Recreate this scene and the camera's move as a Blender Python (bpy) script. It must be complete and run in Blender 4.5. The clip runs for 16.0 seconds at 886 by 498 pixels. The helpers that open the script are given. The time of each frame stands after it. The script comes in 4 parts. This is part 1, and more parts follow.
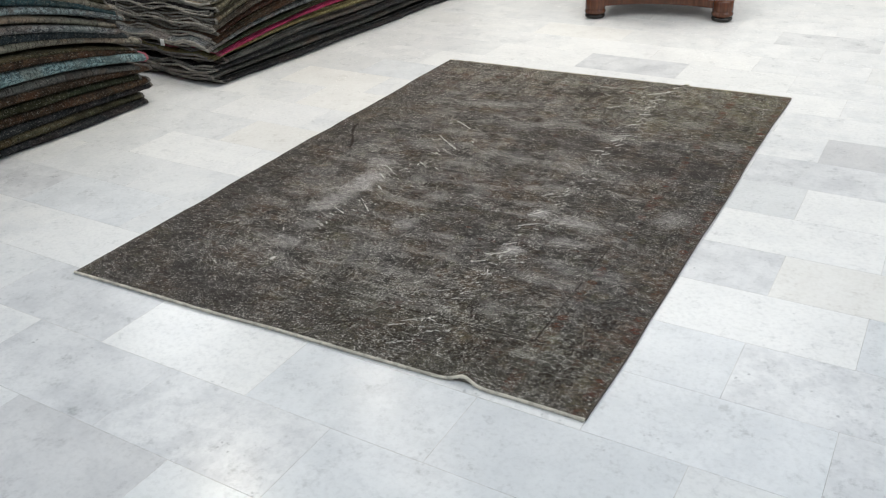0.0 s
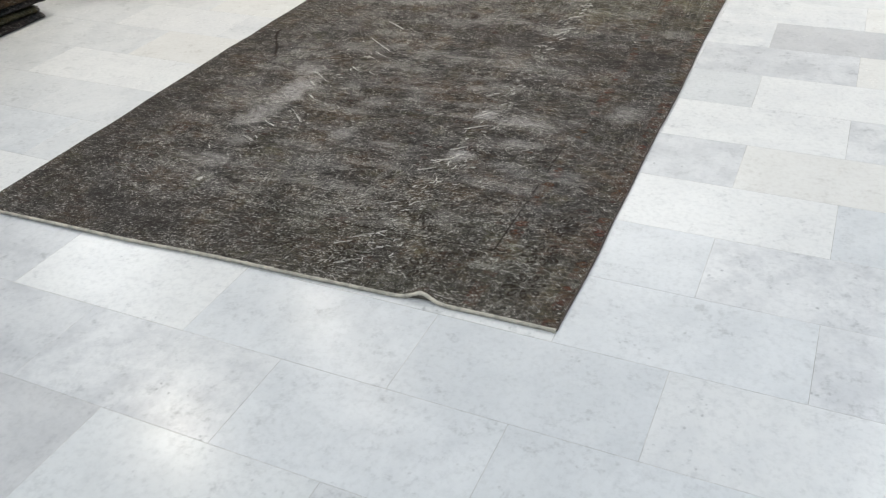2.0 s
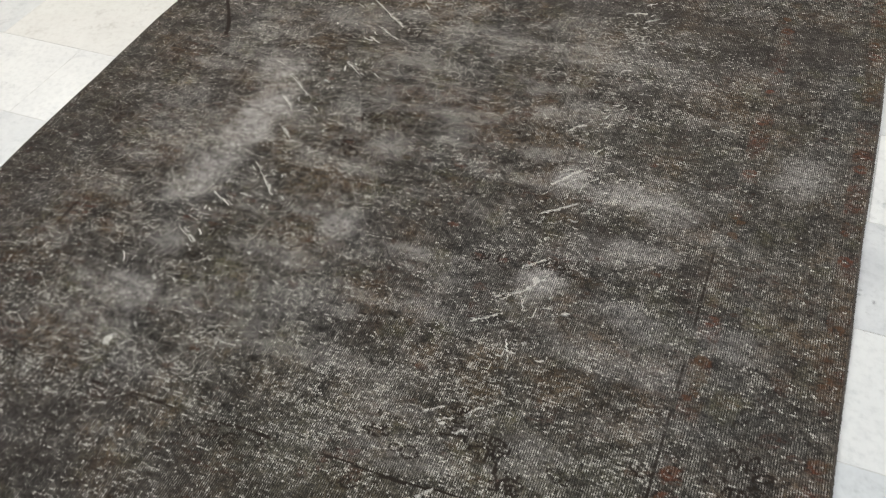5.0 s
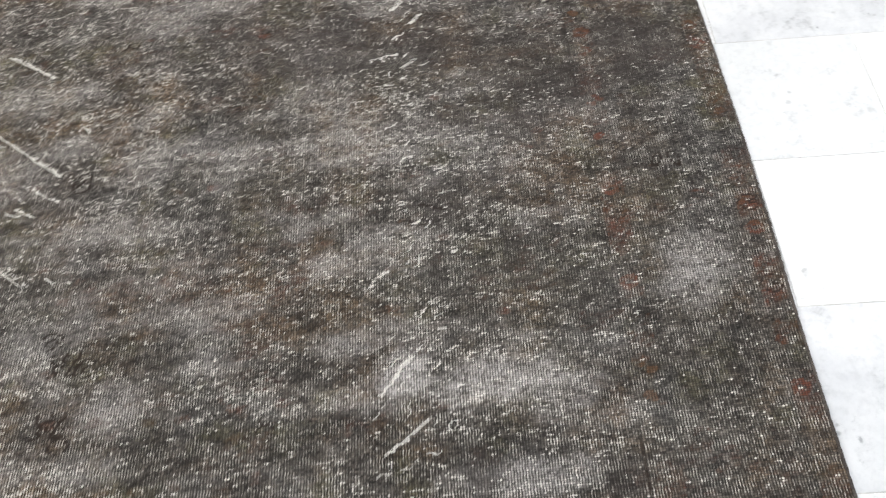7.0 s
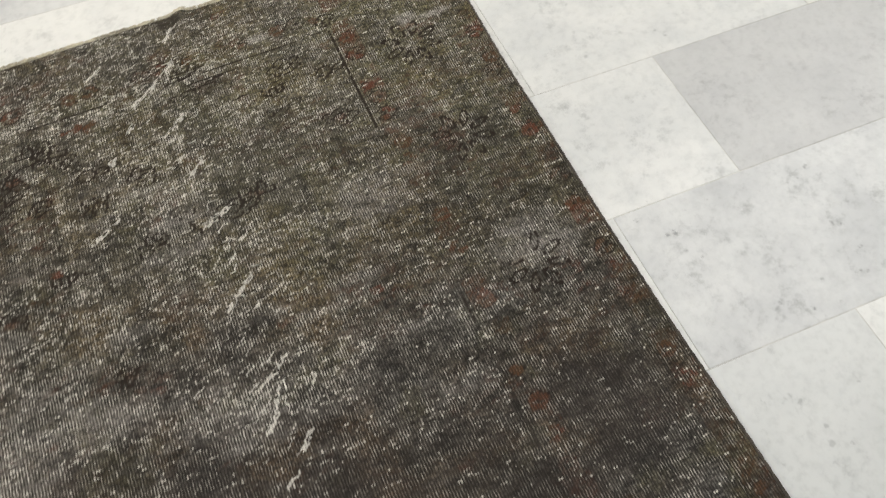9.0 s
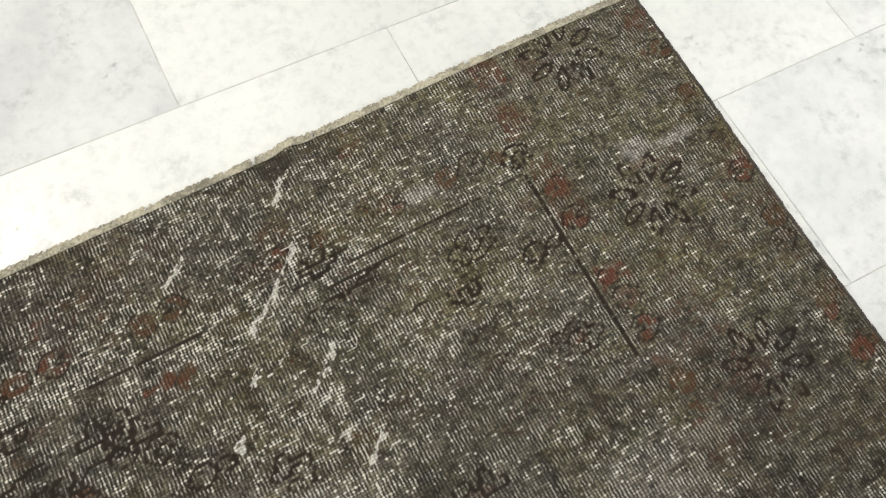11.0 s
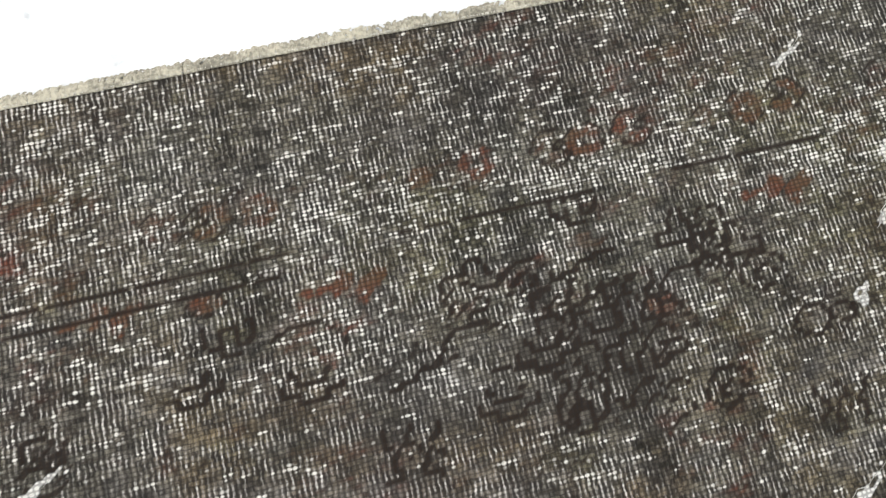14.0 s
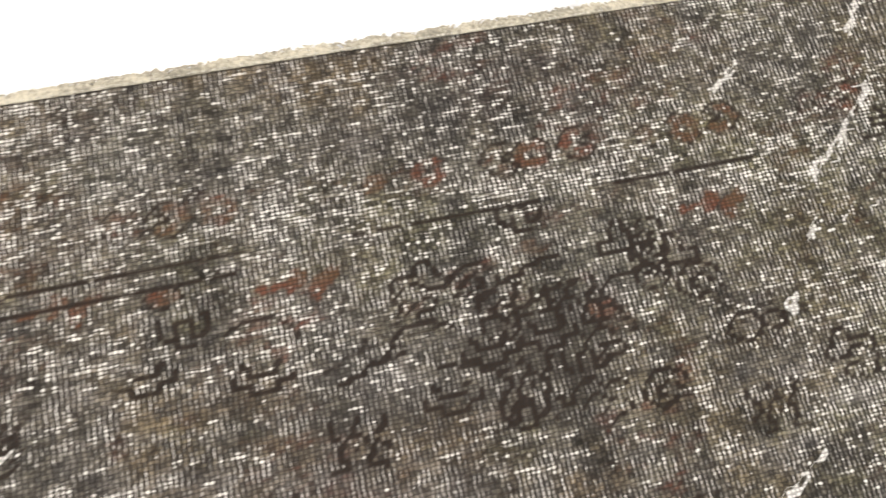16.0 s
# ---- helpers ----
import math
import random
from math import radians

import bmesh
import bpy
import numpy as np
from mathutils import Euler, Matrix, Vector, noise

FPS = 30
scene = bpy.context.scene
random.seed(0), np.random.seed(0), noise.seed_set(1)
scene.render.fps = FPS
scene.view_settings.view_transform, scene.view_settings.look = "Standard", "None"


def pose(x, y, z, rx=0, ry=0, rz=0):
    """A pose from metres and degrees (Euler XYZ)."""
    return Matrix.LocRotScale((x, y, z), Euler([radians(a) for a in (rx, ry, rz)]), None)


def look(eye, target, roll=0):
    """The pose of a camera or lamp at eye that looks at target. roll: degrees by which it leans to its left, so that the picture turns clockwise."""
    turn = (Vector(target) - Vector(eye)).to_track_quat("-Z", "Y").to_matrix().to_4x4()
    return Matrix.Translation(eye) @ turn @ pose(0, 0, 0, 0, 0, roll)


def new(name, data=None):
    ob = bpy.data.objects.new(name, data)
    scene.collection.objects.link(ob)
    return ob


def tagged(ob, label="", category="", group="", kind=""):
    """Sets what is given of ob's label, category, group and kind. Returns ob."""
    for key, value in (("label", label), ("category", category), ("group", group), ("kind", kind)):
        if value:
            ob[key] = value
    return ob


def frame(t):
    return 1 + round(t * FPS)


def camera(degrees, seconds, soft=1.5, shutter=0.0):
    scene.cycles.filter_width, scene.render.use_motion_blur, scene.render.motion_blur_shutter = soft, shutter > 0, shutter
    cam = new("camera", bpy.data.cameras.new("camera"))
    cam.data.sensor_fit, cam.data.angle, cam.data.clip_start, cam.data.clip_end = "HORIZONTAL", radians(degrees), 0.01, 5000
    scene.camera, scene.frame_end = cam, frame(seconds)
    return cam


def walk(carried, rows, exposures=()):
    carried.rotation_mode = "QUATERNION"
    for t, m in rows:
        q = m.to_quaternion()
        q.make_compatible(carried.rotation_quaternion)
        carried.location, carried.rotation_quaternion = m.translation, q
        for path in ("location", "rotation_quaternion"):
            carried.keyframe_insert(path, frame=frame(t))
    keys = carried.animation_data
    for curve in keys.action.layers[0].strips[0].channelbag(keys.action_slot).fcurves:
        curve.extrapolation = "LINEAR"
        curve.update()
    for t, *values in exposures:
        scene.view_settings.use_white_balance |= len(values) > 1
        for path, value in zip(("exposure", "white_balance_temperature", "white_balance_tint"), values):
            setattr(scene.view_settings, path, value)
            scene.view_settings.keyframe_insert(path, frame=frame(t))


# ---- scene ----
cam = camera(54.0, 16.0, soft=1.2, shutter=0.25)
PATH = [
    (0, (2.56, -1.794, 1.567), (1.705, -0.261, 0.609), -2.6),
    (0.5, (2.543, -1.803, 1.575), (1.681, -0.273, 0.617), -2.0),
    (1, (2.522, -1.801, 1.57), (1.678, -0.273, 0.592), -2.2),
    (1.5, (2.468, -1.79, 1.536), (1.713, -0.275, 0.472), -2.9),
    (2, (2.422, -1.662, 1.442), (1.747, -0.156, 0.311), -3.4),
    (2.5, (2.396, -1.353, 1.41), (1.725, 0.1, 0.21), -5.9),
    (3, (2.301, -1.144, 1.391), (1.67, 0.225, 0.077), -6.2),
    (3.2, (2.226, -1.046, 1.385), (1.632, 0.289, 0.019), -5.8),
    (5.3, (1.645, -0.24, 1.38), (1.076, 0.99, -0.091), -5.4),
    (5.5, (1.589, -0.174, 1.373), (1.06, 1.065, -0.105), -5.7),
    (6, (1.503, 0.031, 1.345), (1.008, 1.262, -0.151), -8.2),
    (6.5, (1.492, 0.314, 1.255), (1.165, 1.497, -0.324), -10.1),
    (7, (1.474, 0.512, 1.235), (1.461, 1.639, -0.417), -6.1),
    (7.5, (1.395, 0.727, 1.277), (1.555, 1.811, -0.397), -5.1),
    (8, (1.396, 0.903, 1.237), (1.648, 1.975, -0.433), -4.0),
    (8.5, (1.458, 1.221, 1.218), (1.77, 2.261, -0.461), -4.3),
    (9, (1.466, 1.437, 1.222), (1.883, 2.429, -0.464), -2.3),
    (9.2, (1.456, 1.547, 1.219), (1.913, 2.5, -0.479), -1.6),
    (11.3, (1.348, 2.366, 0.981), (1.812, 2.998, -0.859), 7.6),
    (11.5, (1.322, 2.375, 0.975), (1.752, 3.021, -0.868), 7.7),
    (12, (1.185, 2.351, 0.961), (1.591, 3.052, -0.868), 10.1),
    (12.5, (1.02, 2.338, 0.928), (1.398, 3.001, -0.92), 11.4),
    (13, (0.909, 2.351, 0.861), (1.242, 3.056, -0.981), 10.7),
    (13.5, (0.857, 2.452, 0.758), (1.126, 3.047, -1.133), 10.3),
    (14, (0.875, 2.528, 0.702), (1.144, 2.983, -1.227), 16.9),
    (14.5, (0.92, 2.579, 0.679), (1.215, 2.98, -1.258), 19.5),
    (15, (1.018, 2.587, 0.67), (1.425, 2.995, -1.246), 23.3),
    (15.5, (0.996, 2.529, 0.682), (1.393, 2.989, -1.223), 22.3),
    (16, (0.882, 2.468, 0.722), (1.23, 3.041, -1.162), 18.7),
]
EXPOSURE = [(0, 0.16, 6200, 9), (2.5, 0.12, 6250, 9), (5.5, 0.22, 6450, 9), (6.5, 0.76, 6100, 10), (7.0, 0.60, 6250, 11), (7.5, 0.22, 6400, 8), (8.0, 0.22, 6450, 9), (8.5, 0.14, 6600, 8), (9.0, -0.08, 6650, 8), (11.5, 0.02, 6500, 6), (12.0, -0.40, 6550, 7), (12.5, -0.28, 6350, 7), (13.0, -0.22, 5900, 9), (13.5, -0.15, 5850, 9), (14.0, 0.30, 5950, 9), (14.5, 0.28, 6050, 9), (15.0, 0.08, 6200, 10), (15.5, 0.04, 6250, 11), (16.0, 0.58, 6400, 13)]
walk(cam, [(t, look(eye, target, roll)) for t, eye, target, roll in PATH], EXPOSURE)

# ---- world and lights ----
world = bpy.data.worlds.new("world")
scene.world = world
world.use_nodes = True
world.node_tree.nodes["Background"].inputs[0].default_value = (0.9, 0.95, 1.0, 1)
world.node_tree.nodes["Background"].inputs[1].default_value = 0.05

CEIL = 3.05


def area_lamp(name, x, y, sx, sy, power, colour, shape="RECTANGLE"):
    data = bpy.data.lights.new(name, "AREA")
    data.shape, data.size, data.energy, data.color = shape, sx, power, colour
    if shape == "RECTANGLE":
        data.size_y = sy
    ob = new(name, data)
    ob.matrix_world = pose(x, y, CEIL - 0.03)
    return ob


COOL, MILD, WARM, SPOT = (0.87, 0.935, 1.0), (0.97, 0.965, 0.95), (1.0, 0.965, 0.91), (1.0, 0.90, 0.76)
# place and colour of the ceiling's flat panels, and of its small downlights
BROAD, NARROW = (2.8, 1.8), (0.6, 1.2)
PANELS = [(4.3, -0.6, 36, COOL, BROAD), (0.3, -3.0, 32, COOL, BROAD), (4.6, 3.2, 58, MILD, BROAD), (0.9, 5.2, 60, WARM, BROAD), (-2.6, -0.6, 30, COOL, BROAD), (-3.1, 3.2, 26, MILD, NARROW)]
SPOTS = [(-1.15, 1.55, 24), (-0.85, 3.10, 12), (0.0, 2.38, 6), (0.6, 4.7, 14)]
for px, py, power, colour, (wide, deep) in PANELS:
    area_lamp("panel_lamp", px, py, wide - 0.05, deep - 0.05, power, colour)
for px, py, power in SPOTS:
    area_lamp("spot_lamp", px, py, 0.10, 0.10, power, SPOT, "DISK")

# ---- materials ----


class Nodes:
    """A short way to write a node tree."""

    def __init__(self, name):
        self.mat = bpy.data.materials.new(name)
        self.mat.use_nodes = True
        self.tree = self.mat.node_tree
        self.bsdf = self.tree.nodes["Principled BSDF"]

    def node(self, kind, **inputs):
        made = self.tree.nodes.new(kind)
        for key, value in inputs.items():
            self.put(made.inputs[key.replace("_", " ")], value)
        return made

    def put(self, socket, value):
        if isinstance(value, bpy.types.NodeSocket):
            self.tree.links.new(value, socket)
        elif isinstance(value, tuple) and len(value) == 3 and socket.type == "RGBA":
            socket.default_value = (*value, 1)
        else:
            socket.default_value = value

    def math(self, op, a, b=0.0, c=0.0):
        n = self.tree.nodes.new("ShaderNodeMath")
        n.operation = op
        for s, v in zip(n.inputs, (a, b, c)):
            self.put(s, v)
        return n.outputs[0]

    def vmath(self, op, a, b=(0, 0, 0)):
        n = self.tree.nodes.new("ShaderNodeVectorMath")
        n.operation = op
        self.put(n.inputs[0], a)
        self.put(n.inputs[1], b)
        return n.outputs[0]

    def ramp(self, value, lo, hi, a=0.0, b=1.0):
        n = self.tree.nodes.new("ShaderNodeMapRange")
        n.interpolation_type = "SMOOTHSTEP"
        for s, v in zip(n.inputs, (value, lo, hi, a, b)):
            self.put(s, v)
        return n.outputs[0]

    def mix(self, factor, a, b, blend="MIX"):
        n = self.tree.nodes.new("ShaderNodeMix")
        n.data_type, n.blend_type = "RGBA", blend
        self.put(n.inputs[0], factor)
        self.put(n.inputs[6], a)
        self.put(n.inputs[7], b)
        return n.outputs[2]

    def noise(self, vector, scale, detail=3.0, rough=0.55, distort=0.0):
        n = self.node("ShaderNodeTexNoise", Vector=vector, Scale=scale, Detail=detail, Roughness=rough, Distortion=distort)
        return n.outputs[0]

    def coords(self):
        return self.node("ShaderNodeTexCoord").outputs["Object"]

    def world_coords(self):
        return self.node("ShaderNodeNewGeometry").outputs["Position"]

    def stretch(self, vector, s):
        return self.vmath("MULTIPLY", vector, s)

    def bump(self, height, strength, distance):
        n = self.node("ShaderNodeBump", Height=height, Strength=strength, Distance=distance)
        self.put(self.bsdf.inputs["Normal"], n.outputs[0])

    def done(self, colour, rough=0.5, metal=0.0, specular=None):
        self.put(self.bsdf.inputs["Base Color"], colour)
        self.put(self.bsdf.inputs["Roughness"], rough)
        self.put(self.bsdf.inputs["Metallic"], metal)
        if specular is not None:
            self.put(self.bsdf.inputs["Specular IOR Level"], specular)
        return self.mat


def marble(name, light, dark, stain, cloudy=0.8, pitted=0.6, island=False):
    """Worn marble tile: cloudy, with small pits, each tile with its own cut of the stone."""
    n = Nodes(name)
    rnd = n.node("ShaderNodeNewGeometry").outputs["Random Per Island"] if island else n.node("ShaderNodeObjectInfo").outputs["Random"]
    shift = n.vmath("MULTIPLY", n.node("ShaderNodeCombineXYZ", X=rnd, Y=rnd, Z=rnd).outputs[0], (37.0, 53.0, 71.0))
    p = n.vmath("ADD", n.world_coords(), shift)
    cloud = n.noise(p, 6.0, 6.0, 0.66)
    fine = n.noise(p, 60.0, 5.0, 0.7)
    vein = n.noise(p, 15.0, 7.0, 0.75)
    warped = n.vmath("ADD", p, n.vmath("MULTIPLY", n.node("ShaderNodeTexNoise", Vector=p, Scale=70.0, Detail=3.0).outputs["Color"], (0.016, 0.016, 0.0)))
    pits = n.node("ShaderNodeTexVoronoi", Vector=warped, Scale=46.0).outputs["Distance"]
    tone = n.ramp(n.math("FRACT", n.math("MULTIPLY", rnd, 7.31)), 0.25, 0.95)
    base = n.mix(n.ramp(cloud, 0.33, 0.72, 0.0, cloudy), light, dark)
    base = n.mix(n.math("MULTIPLY", tone, 0.35), base, dark)
    warm = n.ramp(n.math("FRACT", n.math("MULTIPLY", rnd, 13.7)), 0.70, 1.0, 0.0, 0.22)
    base = n.mix(warm, base, (0.80, 0.785, 0.74))
    base = n.mix(n.math("MULTIPLY", n.math("MULTIPLY", n.ramp(vein, 0.52, 0.72), n.ramp(cloud, 0.40, 0.62, 0.15, 1.0)), 0.55 * cloudy), base, stain)
    patchy = n.ramp(n.noise(p, 4.0, 3.0), 0.44, 0.62)
    pit = n.math("MULTIPLY", n.ramp(pits, 0.12, 0.30, 1.0, 0.0), n.math("MULTIPLY", n.ramp(vein, 0.49, 0.58), patchy))
    base = n.mix(n.math("MULTIPLY", pit, pitted), base, stain)
    base = n.mix(n.ramp(fine, 0.42, 0.72, 0.0, 0.16), base, stain)
    rough = n.math("ADD", n.ramp(fine, 0.3, 0.7, 0.22, 0.27), n.math("MULTIPLY", pit, 0.2))
    n.bump(n.math("SUBTRACT", n.math("MULTIPLY", cloud, 0.5), n.math("MULTIPLY", pit, 0.4)), 0.12, 0.002)
    return n.done(base, rough, specular=0.33)


def plain(name, colour, rough, grain=40.0, spread=0.25, bump=0.3):
    """A plain surface with grain and blotches."""
    n = Nodes(name)
    p = n.coords()
    a, b = n.noise(p, grain, 4.0, 0.6), n.noise(p, grain / 12, 3.0, 0.5)
    dark = tuple(c * (1 - spread) for c in colour)
    light = tuple(min(1, c * (1 + spread)) for c in colour)
    base = n.mix(n.ramp(n.math("ADD", n.math("MULTIPLY", a, 0.5), n.math("MULTIPLY", b, 0.5)), 0.38, 0.62), dark, light)
    n.bump(a, bump, 0.002)
    return n.done(base, rough)


def pile(name, colour, second, flecks=0.25):
    """The face of a folded rug: short pile with a faded second colour that comes and goes along its length."""
    n = Nodes(name)
    p = n.vmath("ADD", n.coords(), n.vmath("MULTIPLY", n.node("ShaderNodeObjectInfo").outputs["Random"], (9.0, 17.0, 5.0)))
    motif = n.noise(n.stretch(p, (1.0, 0.75, 1.3)), 52.0, 4.0, 0.7, 0.8)
    tick = n.noise(n.stretch(p, (0.4, 1.5, 0.4)), 62.0, 4.0, 0.7)
    thread = n.noise(n.stretch(p, (1.0, 0.6, 1.0)), 130.0, 3.0, 0.65)
    blotch = n.noise(p, 7.0, 4.0, 0.6)
    drift = n.noise(n.vmath("ADD", p, (4.0, 2.0, 7.0)), 4.5, 3.0)
    mean = tuple((a + b) / 2 for a, b in zip(colour, second))
    base = n.mix(n.ramp(motif, 0.47, 0.54), tuple(c * 1.15 for c in colour), second)
    base = n.mix(n.ramp(drift, 0.50, 0.62, 0.0, 0.65), base, (mean[0] * 1.15, mean[1] * 0.85, mean[2] * 0.72))
    base = n.mix(n.ramp(drift, 0.38, 0.48, 0.55, 0.0), base, (mean[0] * 0.85, mean[1] * 0.98, mean[2] * 0.95))
    base = n.mix(n.ramp(blotch, 0.45, 0.68, 0.0, 0.65), base, tuple(c * 0.38 for c in colour))
    base = n.mix(n.ramp(tick, 0.53, 0.60, 0.0, 0.85), base, tuple(c * 0.30 for c in mean))
    base = n.mix(n.ramp(thread, 0.54, 0.70, 0.0, flecks * 1.5), base, (0.44, 0.42, 0.37))
    n.bump(n.math("ADD", thread, n.math("ADD", n.math("MULTIPLY", motif, 0.5), tick)), 0.9, 0.007)
    return n.done(base, 0.95, specular=0.1)


def wood(name, colour, rough):
    n = Nodes(name)
    p = n.coords()
    grain = n.noise(n.stretch(p, (14.0, 14.0, 1.2)), 3.0, 5.0, 0.6, 1.2)
    blot = n.noise(p, 7.0, 3.0)
    base = n.mix(n.ramp(grain, 0.35, 0.65), tuple(c * 0.5 for c in colour), colour)
    base = n.mix(n.ramp(blot, 0.45, 0.7, 0.0, 0.5), base, tuple(c * 0.6 for c in colour))
    n.bump(grain, 0.15, 0.001)
    return n.done(base, rough)


def overdyed():
    """The knotted face of the faded overdyed rug; its fields are woven knot by knot into the mesh."""
    n = Nodes("overdyed_wool")
    woven = attr_of(n, "weave")
    tone = woven.node.outputs["Alpha"]
    a = n.node("ShaderNodeSeparateColor", Color=woven).outputs
    threads = attr_of(n, "thread")
    shade = threads.node.outputs["Alpha"]
    b = n.node("ShaderNodeSeparateColor", Color=threads).outputs
    ink, rust, wear_sheen = a[0], a[1], a[2]
    fleck, tuft, hue = b[0], b[1], b[2]
    knot = attr_of(n, "knot")
    xyz = n.node("ShaderNodeSeparateXYZ", Vector=knot).outputs
    jitter = n.node("ShaderNodeTexNoise", Vector=knot, Scale=0.42, Detail=2.0).outputs["Color"]
    knot = n.vmath("ADD", knot, n.vmath("MULTIPLY", n.vmath("SUBTRACT", jitter, (0.5, 0.5, 0.5)), (0.85, 0.90, 0.0)))
    xyz = n.node("ShaderNodeSeparateXYZ", Vector=knot).outputs
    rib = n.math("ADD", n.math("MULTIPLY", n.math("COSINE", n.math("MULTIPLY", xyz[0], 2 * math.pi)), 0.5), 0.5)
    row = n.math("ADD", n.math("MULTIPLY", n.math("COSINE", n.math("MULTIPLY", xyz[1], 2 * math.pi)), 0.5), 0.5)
    fuzz = n.noise(n.stretch(knot, (1.0, 0.6, 1.0)), 1.6, 3.0, 0.65)
    lint = n.noise(knot, 3.2, 3.0, 0.7)
    cell = n.node("ShaderNodeVectorMath")
    cell.operation = "FLOOR"
    n.put(cell.inputs[0], n.vmath("ADD", knot, (0.5, 0.5, 0.0)))
    each = n.node("ShaderNodeTexWhiteNoise", Vector=cell.outputs[0]).outputs["Value"]
    away = n.node("ShaderNodeVectorMath")
    away.operation = "LENGTH"
    n.put(away.inputs[0], n.vmath("MULTIPLY", n.vmath("SUBTRACT", knot, cell.outputs[0]), (0.98, 1.15, 1.0)))
    dot = n.ramp(n.math("SUBTRACT", away.outputs["Value"], n.math("MULTIPLY", each, 0.24)), 0.08, 0.36, 1.0, 0.0)
    p = n.coords()
    blotch = n.noise(p, 9.0, 4.0, 0.6)
    streak = n.noise(n.stretch(p, (1.0, 1.7, 1.0)), 34.0, 3.0, 0.6)
    # dye: brown grey to olive, uneven
    warp = n.noise(n.stretch(knot, (1.0, 0.10, 1.0)), 0.9, 4.0, 0.7)
    tint = n.noise(p, 4.3, 3.0, 0.6)
    base = (0.088, 0.075, 0.064)
    base = n.mix(n.ramp(tint, 0.50, 0.60, 0.0, 0.75), base, (0.110, 0.070, 0.038))
    base = n.mix(n.ramp(tint, 0.38, 0.48, 0.75, 0.0), base, (0.077, 0.074, 0.072))
    second = n.noise(n.vmath("ADD", p, (3.7, 9.1, 0.0)), 8.5, 4.0, 0.62)
    base = n.mix(n.ramp(second, 0.54, 0.64, 0.0, 0.7), base, (0.100, 0.090, 0.050))
    base = n.mix(n.ramp(second, 0.34, 0.44, 0.65, 0.0), base, (0.088, 0.077, 0.071))
    base = n.mix(n.math("MULTIPLY", hue, 0.85), base, (0.118, 0.109, 0.054))
    base = n.mix(n.ramp(blotch, 0.40, 0.64, 0.0, 0.55), base, (0.056, 0.049, 0.045))
    base = n.mix(n.ramp(streak, 0.46, 0.72, 0.0, 0.5), base, (0.150, 0.138, 0.126))
    grain = n.math("MULTIPLY", n.math("ADD", 0.35, n.math("MULTIPLY", each, 1.15)), n.ramp(lint, 0.3, 0.7, 0.55, 1.45))
    mottle = n.noise(n.stretch(knot, (0.65, 1.0, 1.0)), 0.24, 4.0, 0.68)
    grain = n.math("MULTIPLY", grain, n.ramp(mottle, 0.34, 0.66, 0.60, 1.22))
    grain = n.math("MULTIPLY", grain, n.ramp(tone, 0.05, 0.95, 0.42, 1.36))
    base = n.mix(1.0, base, n.node("ShaderNodeCombineColor", Red=grain, Green=grain, Blue=grain).outputs[0], "MULTIPLY")
    base = n.mix(n.math("MULTIPLY", n.ramp(rust, 0.05, 0.85), 0.88), base, n.mix(n.ramp(second, 0.40, 0.60), (0.135, 0.038, 0.019), (0.100, 0.050, 0.022)))
    rubbed = n.ramp(n.math("ADD", n.math("MULTIPLY", each, 0.45), n.math("ADD", n.math("MULTIPLY", fuzz, 0.5), n.math("MULTIPLY", streak, 0.5))), 0.42, 0.88, 0.25, 1.0)
    base = n.mix(n.math("MULTIPLY", n.math("MULTIPLY", wear_sheen, rubbed), 1.0), base, (0.455, 0.426, 0.415))
    # dark dyed places, with dark sheen and a fold's shadow painted in
    base = n.mix(n.math("MULTIPLY", shade, 0.72), base, n.mix(hue, (0.042, 0.034, 0.031), (0.042, 0.041, 0.031)))
    base = n.mix(n.math("MULTIPLY", n.ramp(ink, 0.24, 0.74), 0.90), base, (0.023, 0.015, 0.011))
    # rubbed crests of the warps, and shade painted into the grooves between warps and rows
    drag = n.noise(n.stretch(knot, (0.75, 1.0, 1.0)), 0.17, 5.0, 0.72)
    laid = n.ramp(n.math("ADD", drag, n.math("ADD", n.math("MULTIPLY", wear_sheen, 0.16), n.math("MULTIPLY", fleck, 0.06))), 0.44, 0.61, 0.11, 1.0)
    worn = n.ramp(n.noise(n.stretch(knot, (1.0, 0.24, 1.0)), 1.25, 2.0, 0.6), 0.43, 0.60)
    crest = n.math("MULTIPLY", n.math("MULTIPLY", n.ramp(rib, 0.52, 0.96), laid), n.math("ADD", n.math("MULTIPLY", worn, 0.80), n.ramp(warp, 0.34, 0.64, 0.02, 0.30)))
    crest = n.math("MULTIPLY", crest, n.math("MULTIPLY", n.ramp(rust, 0.2, 0.8, 1.0, 0.45), n.math("MULTIPLY", n.ramp(ink, 0.1, 0.6, 1.0, 0.0), n.ramp(shade, 0.1, 0.9, 1.0, 0.35))))
    crest = n.math("MULTIPLY", crest, n.ramp(tone, 0.25, 0.75, 0.50, 1.0))
    base = n.mix(n.math("MINIMUM", crest, 0.92), base, (0.68, 0.64, 0.585))
    groove_shade = n.math("MULTIPLY", n.ramp(rib, 0.0, 0.5, 1.0, 0.0), n.ramp(drag, 0.40, 0.62, 0.38, 0.80))
    base = n.mix(groove_shade, base, (0.022, 0.019, 0.017))
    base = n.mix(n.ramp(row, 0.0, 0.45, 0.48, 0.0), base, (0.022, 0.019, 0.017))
    # bare white warp showing through
    bare = n.math("MULTIPLY", n.ramp(fleck, 0.08, 0.85), n.math("MAXIMUM", dot, n.math("MULTIPLY", n.ramp(rib, 0.6, 0.95), 0.25)))
